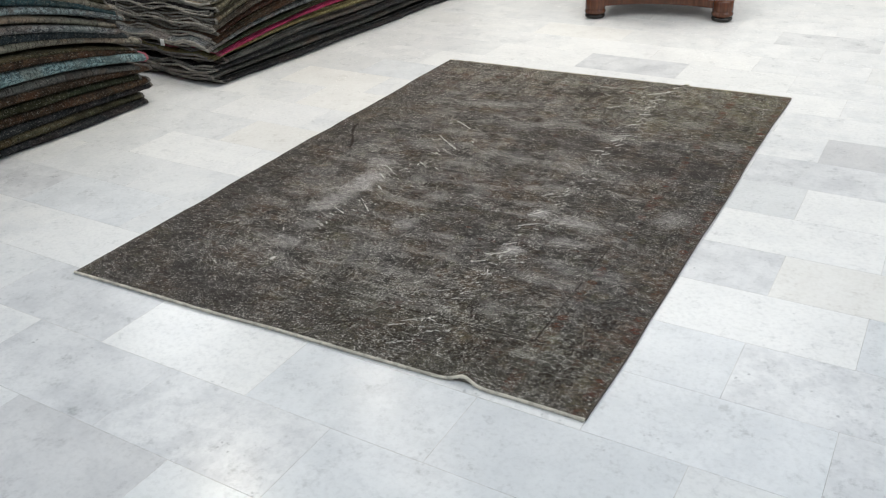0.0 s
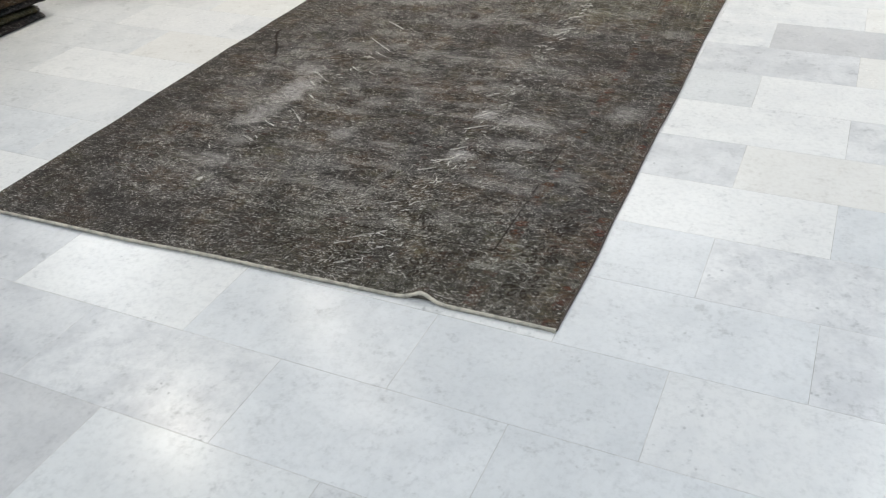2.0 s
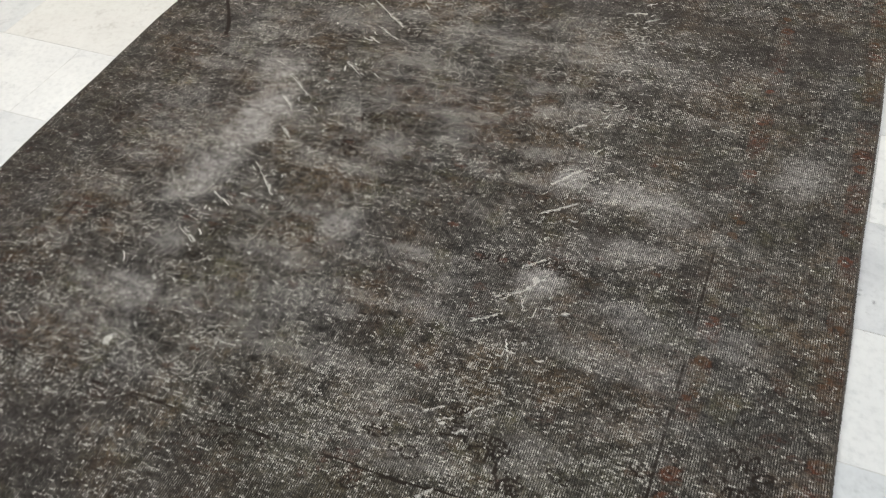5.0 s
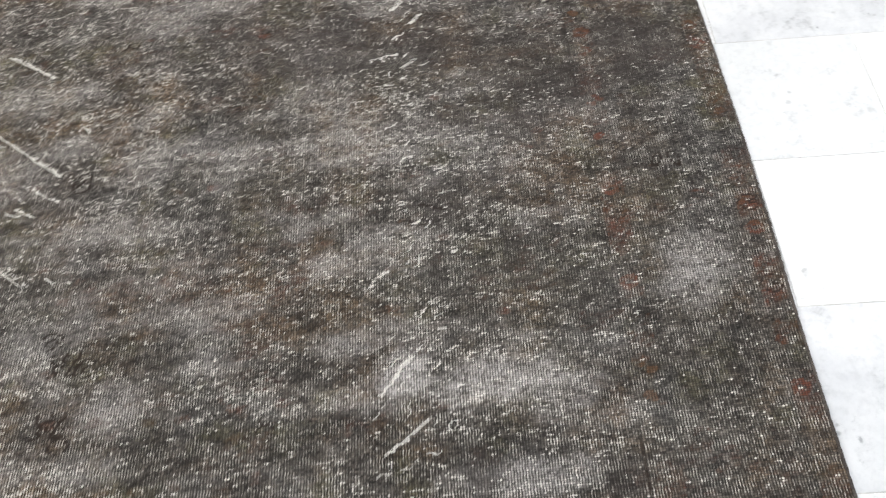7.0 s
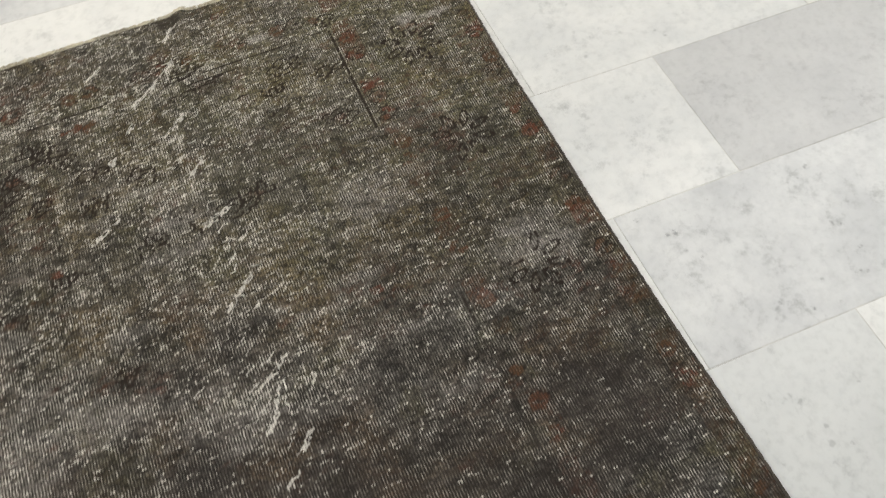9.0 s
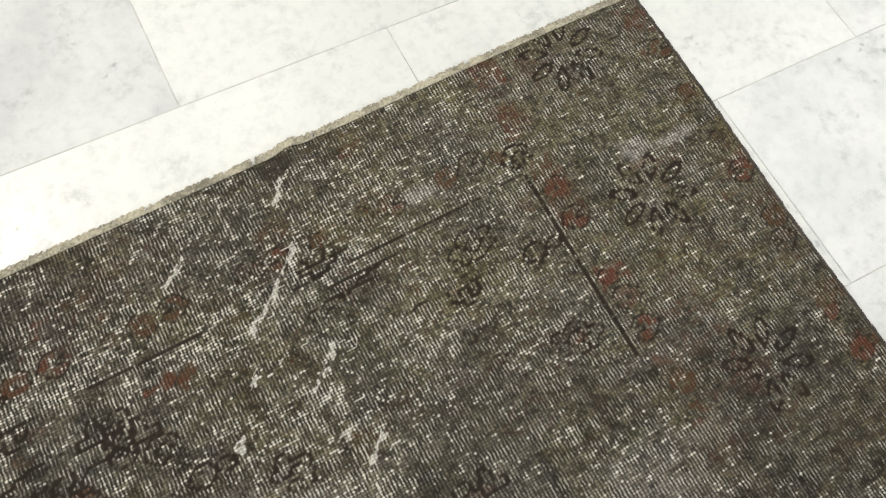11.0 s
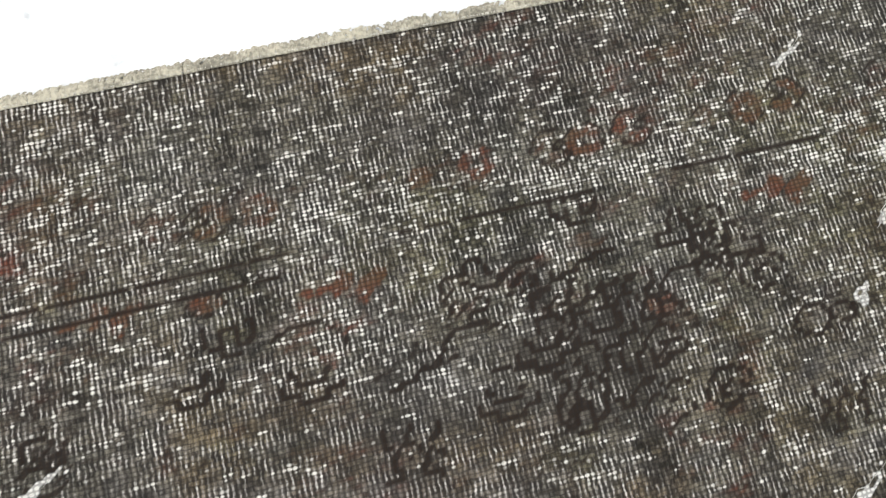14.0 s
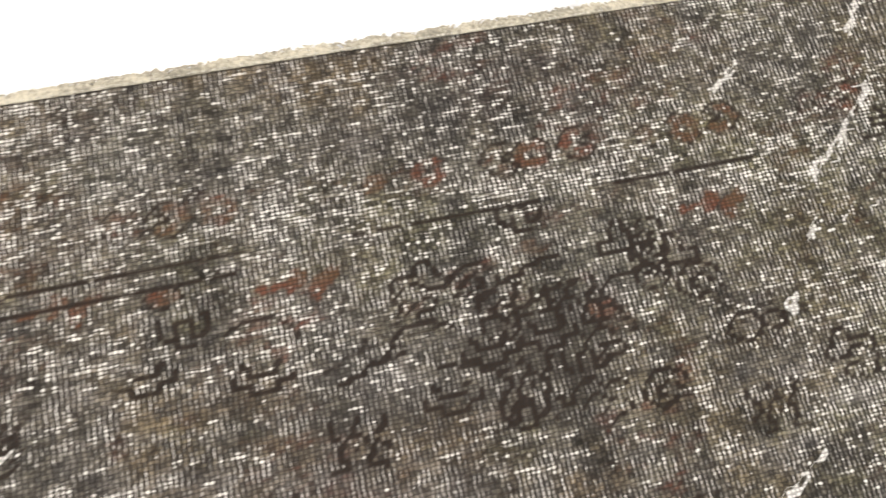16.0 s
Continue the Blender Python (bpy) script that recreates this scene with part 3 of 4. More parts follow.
# flowers and stems of the far end where the drawing is clearest
FAR_END = (
    ("cross", 1.134, 2.662, 0), ("step", 0.932, 2.660, 0), ("loop", 1.180, 2.614, 0), ("tulip", 1.063, 2.618, 0), ("arc", 1.115, 2.625, 0), ("stem", 1.030, 2.660, 0),
    ("arc", 0.925, 2.618, 0), ("stem", 0.880, 2.600, 0), ("gate", 0.796, 2.612, 0), ("comb", 0.736, 2.662, 0), ("gate", 0.70, 2.63, 1), ("rings", 1.215, 2.566, 0),
    ("comb", 1.035, 2.706, 0), ("tulip", 1.01, 2.56, 1), ("loop", 1.122, 2.528, 0), ("stem", 0.965, 2.583, 1), ("tulip", 0.86, 2.545, 0), ("cross", 0.60, 2.60, 1),
    ("flower", 1.607, 2.664, 0), ("rings", 1.681, 2.620, 0), ("comb", 1.575, 2.612, 0), ("stem", 1.496, 2.622, 0), ("gate", 1.535, 2.560, 0), ("loop", 1.567, 2.510, 0),
    ("rings", 1.623, 2.438, 1), ("flower", 1.425, 2.664, 1), ("stem", 1.466, 2.690, 0), ("arc", 1.380, 2.650, 0), ("gate", 1.430, 2.734, 0), ("arc", 1.464, 2.535, 0),
    ("loop", 1.724, 2.750, 0), ("stem", 1.355, 2.645, 1), ("comb", 1.512, 2.575, 1), ("step", 1.30, 2.52, 1), ("cross", 0.42, 2.55, 0), ("step", 0.50, 2.63, 1),
    ("gate", 1.035, 2.598, 0), ("comb", 1.062, 2.566, 0), ("gate", 0.985, 2.592, 1), ("stem", 1.045, 2.632, 0), ("cross", 1.010, 2.622, 1), ("step", 1.085, 2.588, 0),
    ("flower", 1.060, 2.530, 0), ("gate", 0.945, 2.560, 0), ("comb", 1.000, 2.535, 1), ("loop", 0.985, 2.655, 1), ("arc", 0.80, 2.650, 1), ("cross", 1.155, 2.640, 1),
)
for name, x, y, flip in FAR_END:
    weave(name, x, y, 0.90, 0.9, bool(flip))
# flowers and stems of the rest of the field, mirrored about its middle
FIELD = ("cross", "step", "loop", "tulip", "flower", "rings", "gate", "arc", "stem", "stem", "comb")
for n_motif in range(150):
    x, y = rng.uniform(0.32, 0.98), rng.uniform(0.32, 2.50)
    name, turned = FIELD[int(rng.integers(0, len(FIELD)))], bool(rng.random() < 0.3)
    for mx, flip in ((x, False), (2.0 - x, True)):
        weave(name, mx, y, 0.85, 0.8, flip, turned)
        if n_motif % 3 == 0:
            weave("eye", mx, y, 0.8, 0.55)
for n_motif in range(34):
    name, flip, turned = FIELD[int(rng.integers(0, len(FIELD)))], bool(rng.random() < 0.5), bool(rng.random() < 0.4)
    weave(name, rng.uniform(0.45, 1.32) if n_motif < 24 else rng.uniform(1.45, 1.70), rng.uniform(2.38, 2.67), 0.55, 0.6, flip, turned)
# the clear corner of the near end
for name, x, y in (("rings", 1.645, 0.325), ("gate", 1.675, 0.255), ("comb", 1.70, 0.44), ("flower", 1.58, 0.39), ("loop", 1.50, 0.335), ("gate", 1.74, 0.29), ("comb", 1.60, 0.225), ("arc", 1.42, 0.26)):
    weave(name, x, y, 0.95)
# a brownish ground along the guard stripes, and brown-dyed places
for stripe, s in ((np.abs(GX - 1.747) < 0.021, 0.55), (np.abs(GX - 1.975) < 0.022, 0.55), ((np.abs(GY - 2.762) < 0.018) * (GX > 0.32) * (GX < 1.74), 0.30)):
    rust = np.maximum(rust, s * stripe * step(RAG, 0.38, 0.58))
for x, y, rx, ry, s in ((1.13, 1.15, 0.05, 0.14, 0.42), (1.0, 1.32, 0.05, 0.05, 0.35), (0.29, 0.70, 0.04, 0.06, 0.5), (0.62, 2.1, 0.08, 0.06, 0.3), (1.60, 1.72, 0.12, 0.10, 0.30), (1.58, 2.12, 0.10, 0.08, 0.40), (1.15, 2.0, 0.10, 0.08, 0.30), (1.78, 2.0, 0.05, 0.06, 0.35), (1.45, 0.75, 0.10, 0.06, 0.25)):
    rust = np.maximum(rust, s * blob(x, y, rx * 1.3, ry * 1.3) * step(FINE, 0.38, 0.58))
rust = np.maximum(rust, 0.20 * step(field(0.12, 0.06, 71), 0.44, 0.60) * step(GY, 2.35, 2.52) * step(1.70 - GX, 0.0, 0.05))
rust = np.maximum(rust, 0.42 * step(field(0.10, 0.07, 72, 4), 0.54, 0.66) * step(FINE, 0.36, 0.60))
# the drawing is rubbed away over most of the field and clearest at the ends and in the borders
keep = step(field(0.16, 0.12, 8) - 0.10 + 0.38 * step(GY, 2.2, 2.55) + 0.42 * step(0.50 - GY, 0.0, 0.12) * step(GX, 0.8, 1.3) + 0.14 * step(0.30 - np.minimum(GX, RW - GX), 0.0, 0.05) - 0.35 * wear_sheen, 0.46, 0.68)
on_line = rows_in * (np.abs(GX + WOB * 0.4 - 1.718) < 0.004) * (1.0 + 0.8 * step(1.2 - GY, 0.0, 0.4)) + 1.6 * cols_in * (np.abs(GY + 1.6 * WOB - 0.29) < 0.005) + cols_in * (np.abs(GY + 0.6 * WOB - 2.722) < 0.004)
ink = ink * np.maximum(0.16 + 0.84 * keep, 0.42 * on_line * step(field(0.08, 0.08, 62), 0.30, 0.55)) * (0.30 + 0.70 * (rng.random((NY, NX)) > 0.07))
rust = rust * (0.72 + 0.28 * keep) * (0.55 + 0.9 * field(0.012, 0.010, 9, 2)) * (0.30 + 0.95 * rng.random((NY, NX)))

# torn white threads: from, to
TORN_LEFT = (
    (0.575, 1.732, 0.737, 1.596), (0.667, 1.585, 0.743, 1.540), (0.663, 1.532, 0.708, 1.507), (0.655, 1.404, 0.723, 1.351), (0.527, 1.312, 0.623, 1.235), (0.554, 1.217, 0.609, 1.174),
    (0.618, 1.100, 0.674, 1.056), (0.628, 0.961, 0.720, 0.871), (0.583, 0.840, 0.646, 0.807), (0.572, 0.712, 0.629, 0.677), (0.560, 1.943, 0.672, 1.870), (0.567, 2.578, 0.597, 2.599),
)
TORN_RIGHT = (
    (1.332, 1.090, 1.385, 1.149), (1.337, 0.989, 1.408, 1.044), (1.379, 0.770, 1.413, 0.821), (1.357, 0.829, 1.395, 0.864), (1.362, 1.973, 1.403, 2.038), (1.308, 1.283, 1.348, 1.321),
    (1.297, 0.663, 1.352, 0.697), (1.447, 0.717, 1.482, 0.735), (1.251, 0.175, 1.299, 0.205), (1.282, 0.219, 1.374, 0.289), (1.300, 0.084, 1.346, 0.120), (1.294, 0.429, 1.328, 0.456),
    (1.321, 0.733, 1.391, 0.777), (1.301, 0.655, 1.327, 0.682),
)
TORN_FAR = (
    (1.250, 2.794, 1.283, 2.826), (1.412, 2.832, 1.435, 2.868), (1.321, 2.688, 1.413, 2.777), (1.354, 2.594, 1.404, 2.638), (1.292, 2.633, 1.310, 2.653), (1.377, 2.488, 1.406, 2.518),
    (1.185, 2.419, 1.244, 2.448), (1.372, 2.374, 1.429, 2.398), (1.374, 2.046, 1.428, 2.088), (1.405, 1.925, 1.427, 1.958), (1.451, 2.019, 1.461, 2.041), (1.367, 2.189, 1.418, 2.246),
    (1.317, 1.832, 1.375, 1.841), (1.382, 1.801, 1.411, 1.817), (1.252, 2.572, 1.267, 2.586),
)
TORN = TORN_LEFT + TORN_RIGHT + TORN_FAR
for x0, y0, x1, y1 in TORN:
    mx, my, r = (x0 + x1) / 2, (y0 + y1) / 2, math.hypot(x1 - x0, y1 - y0) / 2 + 0.03
    at = patch(mx, my, r)
    ux, uy, ll = x1 - x0, y1 - y0, math.hypot(x1 - x0, y1 - y0)
    al = ((GX[at] - x0) * ux + (GY[at] - y0) * uy) / ll
    ac = ((GY[at] - y0) * ux - (GX[at] - x0) * uy) / ll + (RAG[at] - 0.5) * 0.02
    tuft[at] = np.maximum(tuft[at], 0.85 * (np.abs(ac) < 0.0023 + 0.0005 * (mx > 1.2) + 0.0014 * (my > 1.9)) * (al > 0) * (al < ll) * (rng.random(al.shape) > 0.30))
# little curls of torn weft along the two fold lines
for n_curl in range(130):
    right = n_curl < 100
    x0 = rng.normal(1.385, 0.038) if right else rng.normal(0.64, 0.05)
    y0, ll = (rng.uniform(0.08, 2.8), rng.uniform(0.010, 0.032)) if right else (rng.uniform(0.35, 1.75), rng.uniform(0.012, 0.028))
    slope = rng.uniform(0.3, 1.1) * (1 if right else -1)
    at = patch(x0, y0, 0.04)
    al = (GX[at] - x0)
    ac = GY[at] - y0 - slope * al - 0.004 * np.sin(al * 160 + n_curl)
    tuft[at] = np.maximum(tuft[at], rng.uniform(0.45, 0.85) * (np.abs(ac) < 0.0026) * (np.abs(al) < ll / 2) * (rng.random(al.shape) > 0.25))
for x, y in ((0.612, 0.385), (0.714, 0.394), (1.257, 2.577), (1.39, 0.80)):
    tuft = np.maximum(tuft, 0.9 * blob(x, y, 0.008, 0.012, 0.9) * (RAG > 0.42))
# fold marks and dark dyed places, with a fold's shadow and darker sheen painted in
shade = np.zeros((NY, NX))
# shadow beside the right fold line, painted dark
shade = np.maximum(shade, 0.55 * step(field(0.05, 0.10, 61), 0.45, 0.65) * (np.abs(GX - 1.428 - 0.5 * WOB) < 0.012) * step(GY, 0.1, 0.3) * step(2.2 - GY, 0.0, 0.2) * step(RAG, 0.38, 0.55))
curved = 0.10 + 0.15 * step(1.72 - GY, 0.0, 0.32)
ink = np.maximum(ink, 0.7 * (np.abs(GX - curved) < 0.007) * (GY > 1.43) * (GY < 1.72))
# mostly dark dye; near (1.855, 1.80) and (1.62, 1.74) dark sheen is painted in
DYED_SHADED_EDGES = (
    (1.43, 2.888, 0.028, 0.030, 0.95), (1.855, 1.80, 0.105, 0.14, 0.85), (1.87, 2.29, 0.09, 0.09, 0.55), (1.826, 1.441, 0.04, 0.06, 0.6), (0.10, 0.75, 0.17, 0.75, 0.60),
    (0.55, 0.12, 0.70, 0.13, 0.58), (1.2, 0.10, 0.6, 0.10, 0.35), (0.08, 1.95, 0.12, 0.75, 0.40), (0.93, 2.83, 0.12, 0.05, 0.3), (1.32, 2.84, 0.10, 0.04, 0.45), (1.70, 0.12, 0.25, 0.10, 0.35),
)
DYED_SHADED_FIELD = (
    (1.03, 2.585, 0.095, 0.060, 1.05), (0.93, 2.555, 0.09, 0.035, 0.85), (1.425, 2.60, 0.05, 0.05, 0.6), (1.46, 2.67, 0.05, 0.03, 0.4), (1.456, 0.435, 0.06, 0.03, 0.7), (1.411, 0.171, 0.09, 0.05, 0.6),
    (1.446, 1.857, 0.05, 0.07, 0.7), (1.43, 1.456, 0.05, 0.05, 0.65), (0.396, 1.222, 0.06, 0.04, 0.55), (1.482, 0.945, 0.03, 0.05, 0.75), (1.676, 1.259, 0.05, 0.06, 0.6), (1.02, 0.858, 0.07, 0.05, 0.5),
    (1.679, 0.927, 0.04, 0.04, 0.6), (1.58, 1.30, 0.10, 0.06, 0.4), (0.468, 1.837, 0.10, 0.05, 0.4), (0.79, 0.52, 0.05, 0.04, 0.45),
    (1.62, 1.74, 0.22, 0.16, 0.72), (1.32, 1.86, 0.30, 0.13, 0.75), (1.05, 1.95, 0.22, 0.10, 0.5), (0.86, 2.56, 0.14, 0.06, 0.6), (1.50, 2.42, 0.10, 0.10, 0.55),
)
for x, y, rx, ry, s in DYED_SHADED_EDGES + DYED_SHADED_FIELD:
    shade = np.maximum(shade, 0.85 * s * step(1.35 - np.hypot((GX - x) / rx, (GY - y) / ry) + 1.3 * (RAG - 0.5) + 0.5 * (FINE - 0.5), 0.0, 1.0))
# dark side of the far crease, painted deeper
ink = np.maximum(ink, 0.45 * blob(1.43, 2.888, 0.022, 0.026, 0.8))
wear_sheen *= 1 - 0.6 * shade

# uneven dye: bands across the warps, and narrow columns along them at the far end
far = step(GY, 2.0, 2.5)
bands = 0.55 * field(0.09, 0.05, 51, 4) + 0.45 * field(0.026, 0.014, 52, 3)
columns = field(0.016, 0.30, 53, 2)
tone = np.clip(0.5 + 1.15 * (bands - 0.5) + (0.35 + 0.5 * far) * (columns - 0.5) + 0.35 * (rng.random((NY, NX)) - 0.5) + 0.26 * step(GY, 2.35, 2.65) * step(GX, 1.40, 1.60) + 0.13 * step(GY, 2.05, 2.40), 0, 1)

# bare warps: dashes of a few knots across, most where the pile is thin
thin = field(0.16, 0.05, 14, 4)
clump = field(0.036, 0.018, 41, 3)
bare = 0.14 + 0.42 * step(thin, 0.34, 0.72) + 0.10 * wear_sheen + 0.20 * np.exp(-(((GX - 1.38) / 0.10) ** 2)) + 0.80 * (clump - 0.5) + 0.35 * (tone - 0.5)
bare += 0.30 * np.exp(-(((GY - 2.745) / 0.022) ** 2)) * (GX < 1.5) + 0.15 * step(GY, 2.35, 2.62) * step(1.52 - GX, 0.0, 0.1) + 0.20 * step(0.55 - GY, 0.0, 0.25) * step(GX, 0.2, 0.7)
bare *= (1 - 0.75 * shade) * (0.45 + 0.55 * step(np.minimum(GX, RW - GX), 0.02, 0.12)) * (1 - 0.65 * step(rust, 0.25, 0.6))
bare *= (1 - 0.40 * step(GX, 1.73, 1.78)) * (1 - 0.25 * step(GX, 1.50, 1.56) * far)
across = np.repeat(rng.random((NY, NX // 4 + 2)), 4, axis=1)
across = np.stack([np.roll(line, int(s))[:NX] for line, s in zip(across, rng.integers(0, 4, NY))])
along = np.repeat(rng.random((NY // 3 + 2, NX)), 3, axis=0)[:NY]
dash = 0.46 * rng.random((NY, NX)) + (0.42 - 0.06 * far) * across + (0.12 + 0.06 * far) * along
fleck = np.clip((dash - 0.80 + 0.42 * np.clip(bare, 0, 0.9)) / 0.14, 0, 1) * (0.25 + 0.75 * rng.random((NY, NX)))
lone = rng.random((NY, NX)) > 0.991 - 0.007 * step(0.7 - GY, 0.0, 0.3)
lone |= np.roll(lone, 1, 1) & (rng.random((NY, NX)) > 0.5)
fleck = np.maximum(fleck, 1.0 * lone * (1 - 0.6 * shade))
fleck *= 1 - 0.85 * step(ink, 0.3, 0.7)
# olive dye; its last blob paints the lit side of the far crease
hue = 0.75 * np.clip(step(GY + 0.35 * (GX - 1.0) + 0.5 * (field(0.5, 0.5, 17) - 0.5), 2.0, 2.8) * (0.25 + 0.75 * step(GX, 0.8, 1.5)) + 0.8 * (field(0.22, 0.22, 18) - 0.45) + 0.45 * step(0.55 - GY, 0.0, 0.3) * step(GX, 0.5, 1.2) + 0.8 * blob(1.50, 2.85, 0.06, 0.07), 0, 1)


def rug_surface():
    s, t = GX / RW, GY / RL
    x = s * (1.98 + 0.02 * t) + 0.06 * t + (0.003 * np.sin(math.pi * t) + 0.010 * t**8) * s**4 + (field(0.5, 0.35, 31, 2) - 0.5) * 0.016 * (np.abs(s - 0.5) * 2) ** 4
    y = t * 2.895 + (field(0.6, 0.6, 32, 2) - 0.5) * 0.016 * (np.abs(t - 0.5) * 2) ** 6
    z = 0.0065 + (field(0.30, 0.18, 33, 2) - 0.5) * 0.004 + (rng.random((NY, NX)) - 0.5) * 0.0003
    z = z - 0.0011 * ink + 0.0009 * tuft + 0.0004 * fleck
    # a small ruck at the near edge and a slight dent at the other
    z = z + 0.017 * np.exp(-(((x - 1.60) / 0.032) ** 2)) * np.exp(-((y / 0.11) ** 2))
    y = y + 0.012 * np.exp(-(((x - 1.60) / 0.05) ** 2)) * np.exp(-((y / 0.12) ** 2))
    # the crease left by folding, at the far end
    z = z + 0.0085 * np.exp(-(((x - 1.520) / 0.014) ** 2)) * step(y, 2.72, 2.88)
    return x, y, z


RX, RY, RZ = rug_surface()


def show_rug():
    top = np.stack([RX, RY, RZ], -1).reshape(-1, 3)
    idx = np.arange(NX * NY).reshape(NY, NX)
    quads = np.stack([idx[:-1, :-1], idx[:-1, 1:], idx[1:, 1:], idx[1:, :-1]], -1).reshape(-1, 4)
    root = empty("area_rug", Matrix(), "distressed dark grey-brown overdyed wool rug on the marble floor", "rug")
    me = bpy.data.meshes.new("pile_face")
    me.vertices.add(len(top))
    me.vertices.foreach_set("co", top.astype(np.float32).ravel())
    me.loops.add(quads.size)
    me.loops.foreach_set("vertex_index", quads.astype(np.int32).ravel())
    me.polygons.add(len(quads))
    me.polygons.foreach_set("loop_start", np.arange(0, quads.size, 4, dtype=np.int32))
    me.update(calc_edges=True)
    me.polygons.foreach_set("use_smooth", np.ones(len(quads), dtype=bool))
    one = np.ones((NY, NX))
    for name, rgba in (("weave", (ink, rust, wear_sheen, tone)), ("thread", (fleck, tuft, hue, shade))):
        data = me.attributes.new(name, "FLOAT_COLOR", "POINT")
        data.data.foreach_set("color", np.stack(rgba, -1).astype(np.float32).ravel())
    knot = np.stack([np.broadcast_to(np.arange(NX)[None, :], (NY, NX)), np.broadcast_to(np.arange(NY)[:, None], (NY, NX)), 0 * one], -1)
    data = me.attributes.new("knot", "FLOAT_VECTOR", "POINT")
    data.data.foreach_set("vector", knot.astype(np.float32).ravel())
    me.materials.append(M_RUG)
    face = new("pile_face", me)
    face.parent = root
    # backing: a skirt to the floor and the underside
    ring = [(0, i) for i in range(0, NX, 4)] + [(j, NX - 1) for j in range(0, NY, 4)] + [(NY - 1, i) for i in range(NX - 1, -1, -4)] + [(j, 0) for j in range(NY - 1, -1, -4)]
    verts = [(RX[j, i], RY[j, i], RZ[j, i] - 0.0003) for j, i in ring] + [(RX[j, i], RY[j, i], 0.0006) for j, i in ring]
    m = len(ring)
    mesh_object("backing", verts, [(k, (k + 1) % m, m + (k + 1) % m, m + k) for k in range(m)] + [tuple(range(2 * m - 1, m - 1, -1))], M_BACK, root)

    def cord(name, line, radius, material, label, wob=0.0):
        verts, faces, sides = [], [], 8
        for k, (x, y, z) in enumerate(line):
            a, b = line[max(0, k - 1)], line[min(len(line) - 1, k + 1)]
            d = Vector((b[0] - a[0], b[1] - a[1], 0)).normalized()
            side = Vector((-d.y, d.x, 0))
            r = radius * (1 + wob * math.sin(k * 2.1) + wob * random.uniform(-1, 1))
            for q in range(sides):
                an = 2 * math.pi * q / sides
                verts.append(Vector((x, y, z)) + side * r * math.cos(an) + Vector((0, 0, r * 0.85 * math.sin(an))))
        for k in range(len(line) - 1):
            for q in range(sides):
                q2 = (q + 1) % sides
                faces.append((k * sides + q, k * sides + q2, (k + 1) * sides + q2, (k + 1) * sides + q))
        mesh_object(name, verts, faces, material, root, label)

    cord("end_cord", [(RX[0, i], RY[0, i] - 0.002, RZ[0, i] - 0.0008) for i in range(0, NX)], 0.0060, M_CORD, "cream cotton end binding", 0.10)
    cord("selvedge", [(RX[j, 0], RY[j, 0], RZ[j, 0] - 0.0016) for j in range(0, NY, 2)], 0.0030, M_SELVEDGE, "dark overcast side edge", 0.12)
    cord("selvedge", [(RX[j, NX - 1], RY[j, NX - 1], RZ[j, NX - 1] - 0.0016) for j in range(0, NY, 2)], 0.0030, M_SELVEDGE, "dark overcast side edge", 0.12)
    cord("end_stitch", [(RX[-1, i], RY[-1, i] + 0.001, RZ[-1, i] + 0.0006) for i in range(0, NX, 2)], 0.0011, M_CORD, "pale stitched end line", 0.2)
    # short cut fringe at the far end
    verts, faces = [], []
    for k in range(2600):
        s = random.random() * (NX - 2)
        i = int(s)
        x0 = RX[-1, i] + (RX[-1, i + 1] - RX[-1, i]) * (s - i)
        y0, z0 = RY[-1, i] - 0.001, RZ[-1, i]
        length, lean = random.uniform(0.009, 0.015), random.gauss(0.003, 0.004)
        w, lift = random.uniform(0.0011, 0.0020), random.uniform(-0.002, 0.0015)
        base = len(verts)
        for q in range(4):
            f = q / 3
            x, y = x0 + lean * f * f, y0 + length * f
            z = max(0.0015, z0 + lift * f + 0.0015 * math.sin(3 * f) - 0.005 * f * f)
            ww = w * (1.15 if q == 2 else 1.0)
            verts += [(x - ww, y, z), (x, y, z + ww), (x + ww, y, z)]
        for q in range(3):
            b = base + q * 3
            faces += [(b, b + 1, b + 4, b + 3), (b + 1, b + 2, b + 5, b + 4)]
    tagged(mesh_object("fringe", verts, faces, M_FRINGE, root, "short cut beige cotton fringe"), kind="stuff")

    # torn ends of weft that stand up along the fold lines
    verts, faces = [], []
    lines = [(x0, y0, x1, y1, 0.0015) for x0, y0, x1, y1 in TORN]
    for k in range(130):
        right = k < 100
        x0 = random.gauss(1.385, 0.028) if right else random.gauss(0.64, 0.05)
        y0 = random.uniform(0.1, 2.78) if right else random.uniform(0.5, 1.75)
        ll, an = random.uniform(0.006, 0.024), random.gauss(0.75, 0.35) * (1 if right else -1)
        lines.append((x0, y0, x0 + ll * math.cos(an), y0 + ll * math.sin(an), 0.35 * ll))
    for x0, y0, x1, y1, bend in lines:
        steps = max(6, int(math.hypot(x1 - x0, y1 - y0) / 0.006))
        turn, r0, base = random.uniform(0, 6), random.uniform(0.0007, 0.0015) * (0.7 if bend == 0.0015 else 1.0), len(verts)
        for q in range(steps + 1):
            f = q / steps
            sway = bend * math.sin(turn + f * (3 + 0.9 * steps / 6))
            fx = min(RW - 0.01, max(0.0, x0 + (x1 - x0) * f - sway * 0.5))
            fy = min(RL - 0.01, max(0.0, y0 + (y1 - y0) * f + sway * 0.6))
            i, j = int(fx / RW * (NX - 1)), int(fy / RL * (NY - 1))
            r = r0 * (1.0 if 0 < q < steps else 0.5) * random.uniform(0.6, 1.5)
